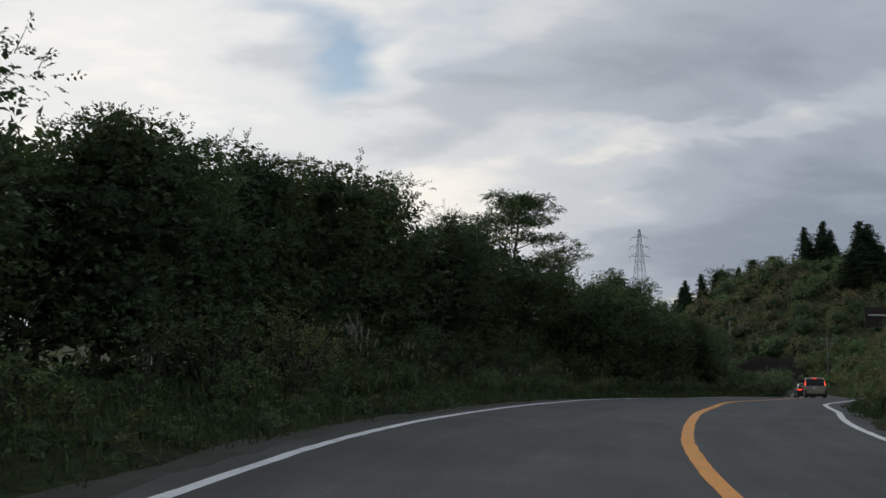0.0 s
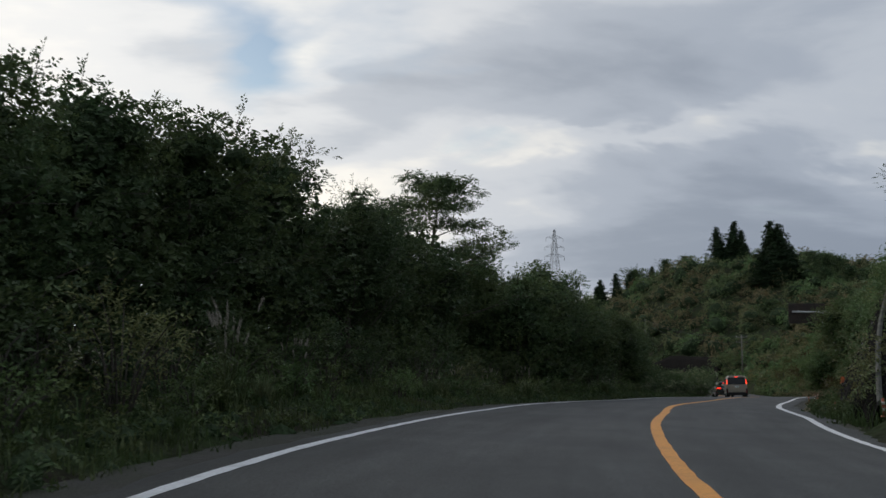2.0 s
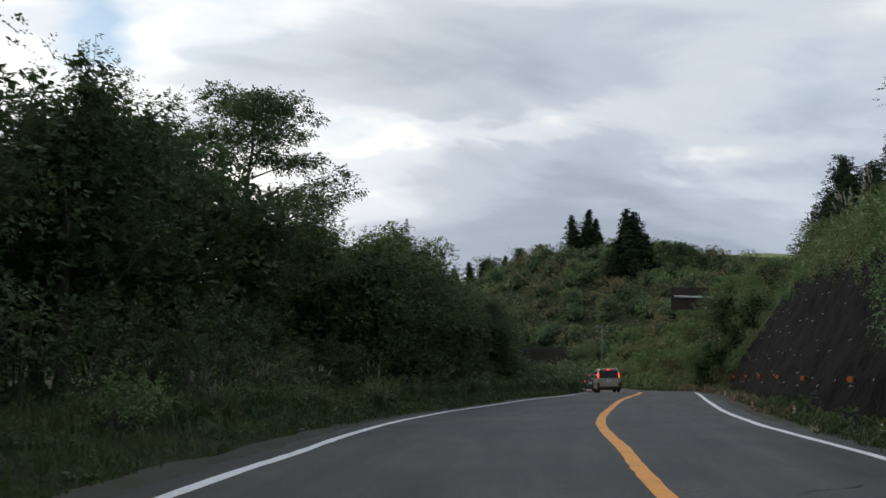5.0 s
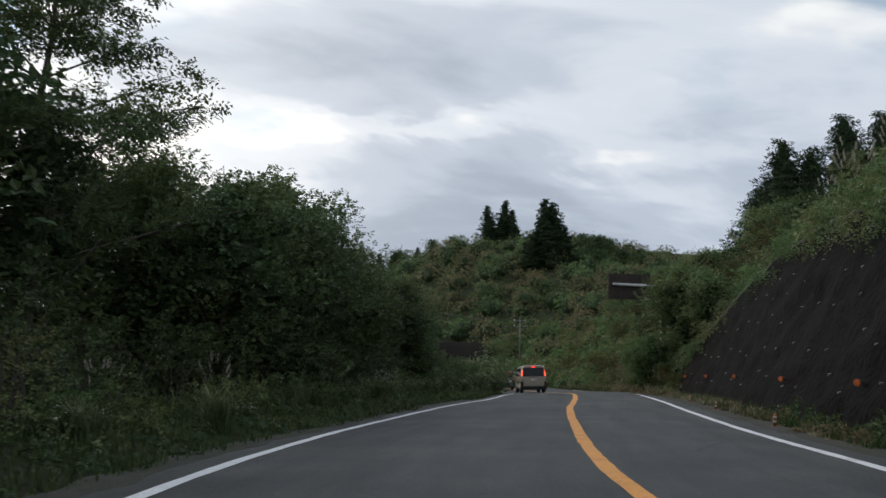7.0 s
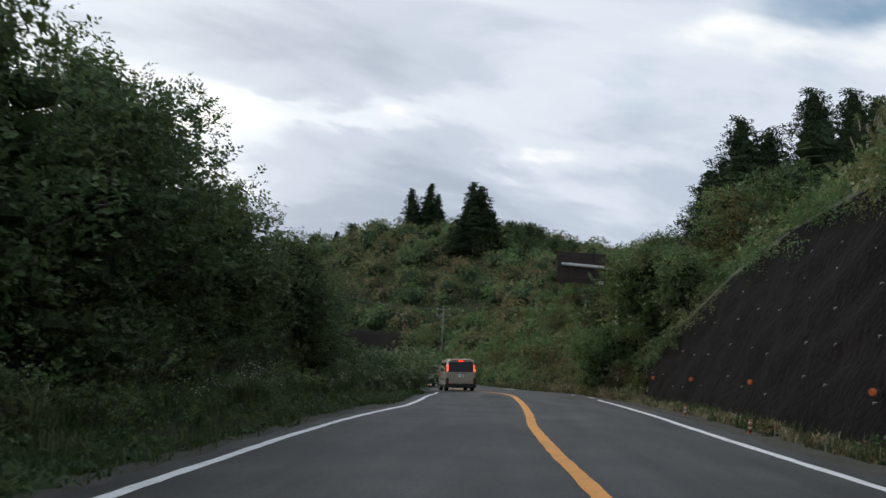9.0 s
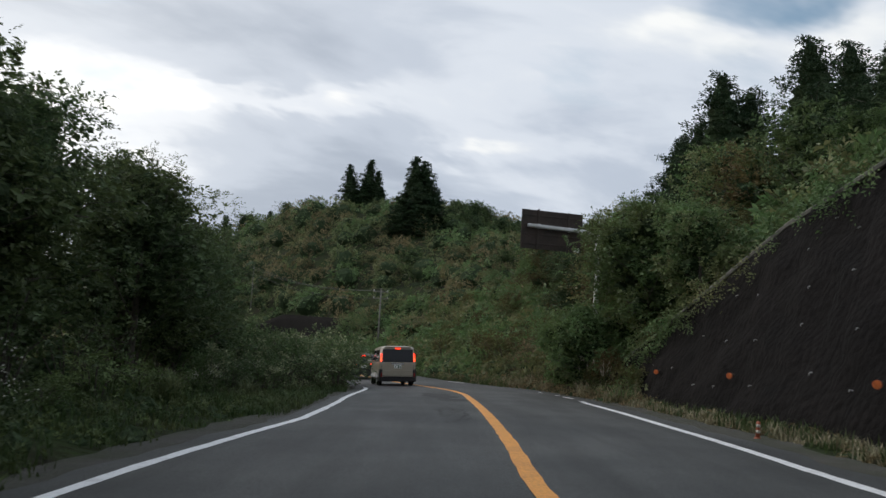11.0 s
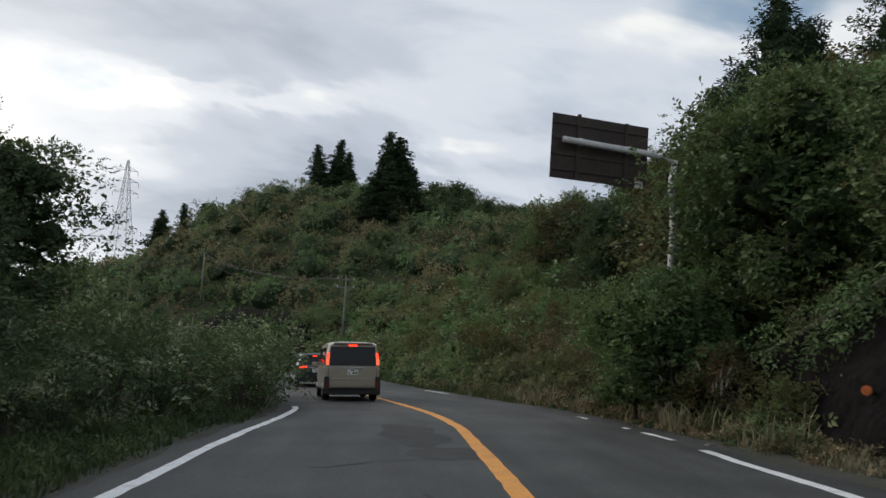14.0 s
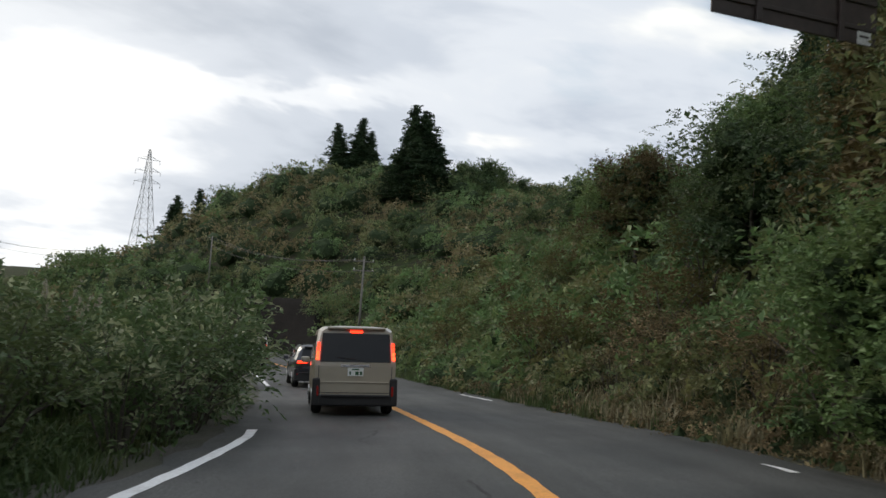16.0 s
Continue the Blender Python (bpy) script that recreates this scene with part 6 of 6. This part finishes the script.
def plate(parent, y, z, lean=0.0):
    ob = part("number_plate", box_bm(0.33, 0.012, 0.165, (0, y, z), 0.004, 1), PLATE_WHITE, parent, "white number plate with dark bars")
    part("plate_bar", box_bm(0.15, 0.006, 0.028, (0, y - 0.008, z + 0.052)), PLATE_INK, ob)
    for dx, w in ((-0.11, 0.035), (0.03, 0.07), (0.115, 0.05)):
        part("plate_bar", box_bm(w, 0.006, 0.07, (dx, y - 0.008, z - 0.025)), PLATE_INK, ob)


def car(name, label, rows, paint, wheels, rear_glass, side_glass, lamps, bumper, plate_z, lit, top_lamp, rails=False, windscreen=None):
    """A car with its rear at -y. rear_glass: (z0, z1, half width at z0 and z1); lamps: list of (x0, x1, z0, z1) for the right side; bumper: (z0, z1, half width)."""
    ob = empty(name, label, "car" if "van" not in name else "van", "vehicles in the lane")
    rings = body_rings(rows)
    v, f = loft(rings)
    child("body", mesh_from("body", v, f, paint, False), ob)
    y0, zs, ws, zb, wb, zr, wr, lean = rows[0]
    rear = lambda z: y0 + lean * max(0.0, (z - zb) / (zr - zb))
    z0, z1, w0, w1 = rear_glass
    part("rear_window", slab([(-w0, rear(z0) - 0.004, z0), (w0, rear(z0) - 0.004, z0), (w1, rear(z1) - 0.004, z1), (-w1, rear(z1) - 0.004, z1)], 0.014, 0.02), CAR_GLASS, ob, "dark tinted rear window")
    wiper = tube([(0.05, rear(z0 + 0.06) - 0.03, z0 + 0.05), (-w0 * 0.55, rear(z0 + 0.1) - 0.03, z0 + 0.1)], [0.012, 0.008], 5)
    child("wiper", mesh_from("wiper", *wiper, CAR_BLACK), ob)
    for (xa, xb, za, zc), mat in lamps:
        for sgn in (-1, 1):
            a, b = sgn * xa, sgn * xb
            lo_, hi_ = min(a, b), max(a, b)
            part("tail_light", slab([(lo_, rear(za) - 0.003, za), (hi_, rear(za) - 0.003, za), (hi_, rear(zc) - 0.003, zc), (lo_, rear(zc) - 0.003, zc)], 0.035, 0.06), mat, ob, "glowing red tail lamp" if mat in (LAMP_LIT, LAMP_AMBER) else "red tail lamp")
    if top_lamp:
        zt = top_lamp
        part("brake_light", box_bm(0.26, 0.03, 0.045, (0, rear(zt) - 0.022, zt), 0.006, 1), LAMP_LIT if lit else LAMP_RED, ob, "high brake lamp above the window")
        part("spoiler", box_bm(wr * 1.75, 0.22, 0.05, (0, rear(zr) - 0.02, zr + 0.005), 0.02, 2), paint, ob)
    b0, b1, bw = bumper
    rise = 0.34 if name == "van" else 0.16
    part("rear_bumper", box_bm(bw * 2, 0.26, b1 - b0, (0, y0 + 0.06, (b0 + b1) / 2), 0.05, 3), CAR_BLACK, ob, "black lower bumper")
    for sgn in (-1, 1):
        part("bumper_corner", box_bm(0.16, 0.34, (b1 - b0) + rise, (sgn * (bw - 0.07), y0 + 0.09, (b0 + b1 + rise) / 2), 0.05, 3), CAR_BLACK, ob)
        part("tailgate_seam", box_bm(0.012, 0.012, zb - b1 - 0.08, (sgn * (w0 + 0.02), y0 - 0.003, (zb + b1) / 2)), CAR_BLACK, ob)
    part("tailgate_seam", box_bm(w0 * 2 + 0.04, 0.012, 0.012, (0, y0 - 0.003, b1 + 0.04)), CAR_BLACK, ob)
    part("tailgate_crease", box_bm(w0 * 1.9, 0.03, 0.03, (0, y0 - 0.006, (zb + b1) / 2 - 0.06), 0.012, 2), paint, ob)
    part("bumper_step", box_bm(bw * 1.6, 0.10, 0.05, (0, y0 - 0.07, b1 - 0.02), 0.02, 2), CAR_BLACK, ob)
    for sgn in (-1, 1):
        part("reflector", box_bm(0.045, 0.02, 0.2 if "van" in name else 0.05, (sgn * (bw - 0.1), y0 - 0.08, (b0 + b1 + rise) / 2 + 0.02), 0.006, 1), LAMP_RED, ob, "red bumper reflector")
    plate(ob, y0 - 0.02, plate_z)
    part("plate_recess", box_bm(0.62, 0.02, 0.05, (0, y0 - 0.012, plate_z + 0.125), 0.008, 1), CHROME, ob, "bright trim above the plate")
    part("undertray", box_bm(ws * 1.7, (rows[-1][0] - y0) * 0.9, 0.12, (0, (rows[-1][0] + y0) / 2, zs + 0.02), 0.02, 1), CAR_BLACK, ob)
    part("exhaust", cyl_bm(0.03, 0.03, 0.2, 10, pose(-0.5, y0 + 0.08, 0.24, 90)), CHROME, ob)
    for ya, yb in side_glass:
        for sgn in (-1, 1):
            def at(y, z):
                k = max(i for i in range(len(rows) - 1) if rows[i][0] <= y)
                u = (y - rows[k][0]) / (rows[k + 1][0] - rows[k][0])
                zb_, wb_, zr_, wr_ = (rows[k][c] * (1 - u) + rows[k + 1][c] * u for c in (3, 4, 5, 6))
                g = (z - zb_) / (zr_ - zb_)
                mid_w = (wb_ + wr_) / 2 + 0.02
                return wb_ - 0.01 + (mid_w - wb_ + 0.01) * g * 2 if g < 0.5 else mid_w + (wr_ + 0.02 - mid_w) * (g - 0.5) * 2
            za, zc = z0 + 0.02, z1 - 0.03
            c = [(sgn * (at(ya, za) + 0.004), ya, za), (sgn * (at(yb, za) + 0.004), yb, za), (sgn * (at(yb, zc) + 0.004), yb, zc), (sgn * (at(ya, zc) + 0.004), ya, zc)]
            part("side_window", slab(c if sgn > 0 else c[::-1], 0.008, 0.02), CAR_GLASS, ob)
    if windscreen:
        ya, za, wa, yb, zc, wc = windscreen
        part("windscreen", slab([(wa, ya, za), (-wa, ya, za), (-wc, yb, zc), (wc, yb, zc)], 0.012, 0.02), CAR_GLASS, ob)
    for sgn in (-1, 1):
        part("door_mirror", box_bm(0.2, 0.1, 0.15, (sgn * (wb + 0.14), rows[-3][0] - 0.25, zb + 0.08), 0.035, 2), paint, ob)
        part("headlight", box_bm(0.3, 0.08, 0.13, (sgn * 0.55, rows[-1][0] - 0.02, rows[-1][3]), 0.03, 2), FRONT_LAMP, ob)
        if rails:
            v, f = tube([(sgn * (wr - 0.05), rows[1][0] + 0.1, zr - 0.02), (sgn * (wr - 0.05), rows[1][0] + 0.3, zr + 0.06), (sgn * (wr - 0.05), rows[3][0] - 0.3, zr + 0.07), (sgn * (wr - 0.05), rows[3][0] - 0.05, zr)], [0.02] * 4, 8)
            child("roof_rail", mesh_from("roof_rail", v, f, CHROME, True), ob, "silver roof rail")
    r, ww, ys, xs = wheels
    for y in ys:
        for sgn in (-1, 1):
            part("wheel_arch", cyl_bm(r * 1.18, r * 1.18, 0.05, 26, pose(sgn * (xs + 0.02), y, r * 1.02, 0, 90)), CAR_BLACK, ob)
            wheel(ob, sgn * xs, y, r, ww)
    return ob


def park(ob, s, lat):
    a, b = on_road(s - 1.2, lat), on_road(s + 1.2, lat)
    p = (a + b) / 2
    pitch = math.degrees(math.atan2(b[2] - a[2], 2.4))
    ob.matrix_world = pose(*p) @ pose(0, 0, 0, 0, 0, heading(s)) @ pose(0, 0, 0, pitch, 0, 0) @ pose(0, 0, 0, 0, -math.degrees(math.atan(bank(s))), 0)


VAN_ROWS = ((-2.40, 0.34, 0.80, 1.06, 0.845, 1.80, 0.70, 0.10), (-2.12, 0.30, 0.865, 1.06, 0.872, 1.85, 0.755, 0.04), (-0.8, 0.28, 0.87, 1.06, 0.875, 1.865, 0.77, 0), (0.75, 0.28, 0.87, 1.06, 0.875, 1.84, 0.76, 0),
            (1.55, 0.28, 0.865, 1.05, 0.87, 1.20, 0.77, 0), (2.15, 0.30, 0.84, 0.88, 0.84, 1.02, 0.72, 0), (2.40, 0.36, 0.76, 0.74, 0.77, 0.84, 0.62, 0))
SUV_ROWS = ((-2.28, 0.36, 0.82, 1.02, 0.86, 1.54, 0.60, 0.34), (-1.95, 0.30, 0.90, 1.03, 0.915, 1.63, 0.66, 0.20), (-0.6, 0.27, 0.905, 1.02, 0.915, 1.66, 0.68, 0), (0.45, 0.27, 0.905, 1.01, 0.915, 1.63, 0.66, 0),
            (1.25, 0.27, 0.90, 0.98, 0.91, 1.08, 0.74, 0), (2.0, 0.30, 0.87, 0.86, 0.87, 0.98, 0.70, 0), (2.28, 0.36, 0.76, 0.72, 0.78, 0.82, 0.60, 0))
HATCH_ROWS = ((-2.0, 0.34, 0.76, 0.95, 0.80, 1.42, 0.58, 0.28), (-1.75, 0.28, 0.83, 0.95, 0.845, 1.49, 0.62, 0.16), (-0.5, 0.26, 0.84, 0.95, 0.845, 1.52, 0.64, 0), (0.4, 0.26, 0.84, 0.94, 0.845, 1.49, 0.62, 0),
              (1.1, 0.26, 0.83, 0.92, 0.84, 1.02, 0.70, 0), (1.7, 0.30, 0.80, 0.80, 0.80, 0.92, 0.66, 0), (2.0, 0.36, 0.70, 0.68, 0.72, 0.76, 0.56, 0))
van = car("van", "beige minivan with a dark rear window, brake lamps lit", VAN_ROWS, PAINT_BEIGE, (0.325, 0.21, (-1.45, 1.45), 0.765), (1.10, 1.70, 0.74, 0.70), ((-1.95, -0.75), (-0.65, 0.55), (0.62, 1.0)),
          (((0.76, 0.825, 1.14, 1.22), LAMP_AMBER), ((0.755, 0.82, 1.235, 1.315), LAMP_AMBER), ((0.75, 0.812, 1.33, 1.41), LAMP_LIT), ((0.745, 0.805, 1.425, 1.50), LAMP_LIT)), (0.20, 0.43, 0.87), 0.90, True, 1.735, windscreen=(1.50, 1.24, 0.74, 0.80, 1.78, 0.70))
park(van, 83.4, 0.28)
suv = car("sport_utility_car", "dark blue utility car with silver roof rails, brake lamps lit", SUV_ROWS, PAINT_DARK, (0.36, 0.23, (-1.36, 1.36), 0.80), (1.10, 1.46, 0.66, 0.58), ((-1.7, -0.65), (-0.55, 0.35)),
          (((0.42, 0.80, 0.93, 1.02), LAMP_LIT), ((0.62, 0.84, 0.86, 0.925), LAMP_RED)), (0.26, 0.58, 0.90), 0.80, True, 1.50, rails=True, windscreen=(1.2, 1.12, 0.7, 0.5, 1.57, 0.62))
park(suv, 98.0, 0.3)
mini = car("minivan", "white minivan waiting beyond the bend", VAN_ROWS, PAINT_WHITE, (0.325, 0.21, (-1.45, 1.45), 0.765), (1.10, 1.66, 0.74, 0.70), ((-1.95, -0.75), (-0.65, 0.55), (0.62, 1.0)),
           (((0.60, 0.82, 1.12, 1.30), LAMP_LIT),), (0.26, 0.52, 0.86), 0.80, True, 1.735, windscreen=(1.50, 1.24, 0.74, 0.80, 1.78, 0.70))
park(mini, 117.5, -0.6)
hatch = car("hatchback", "small red hatchback waiting beyond the bend", HATCH_ROWS, PAINT_RED, (0.31, 0.19, (-1.25, 1.25), 0.74), (1.02, 1.36, 0.62, 0.56), ((-1.5, -0.5), (-0.4, 0.3)),
            (((0.52, 0.76, 0.84, 1.0), LAMP_LIT),), (0.26, 0.5, 0.82), 0.72, True, 1.40, windscreen=(1.05, 1.06, 0.66, 0.45, 1.43, 0.6))
park(hatch, 127, -0.6)
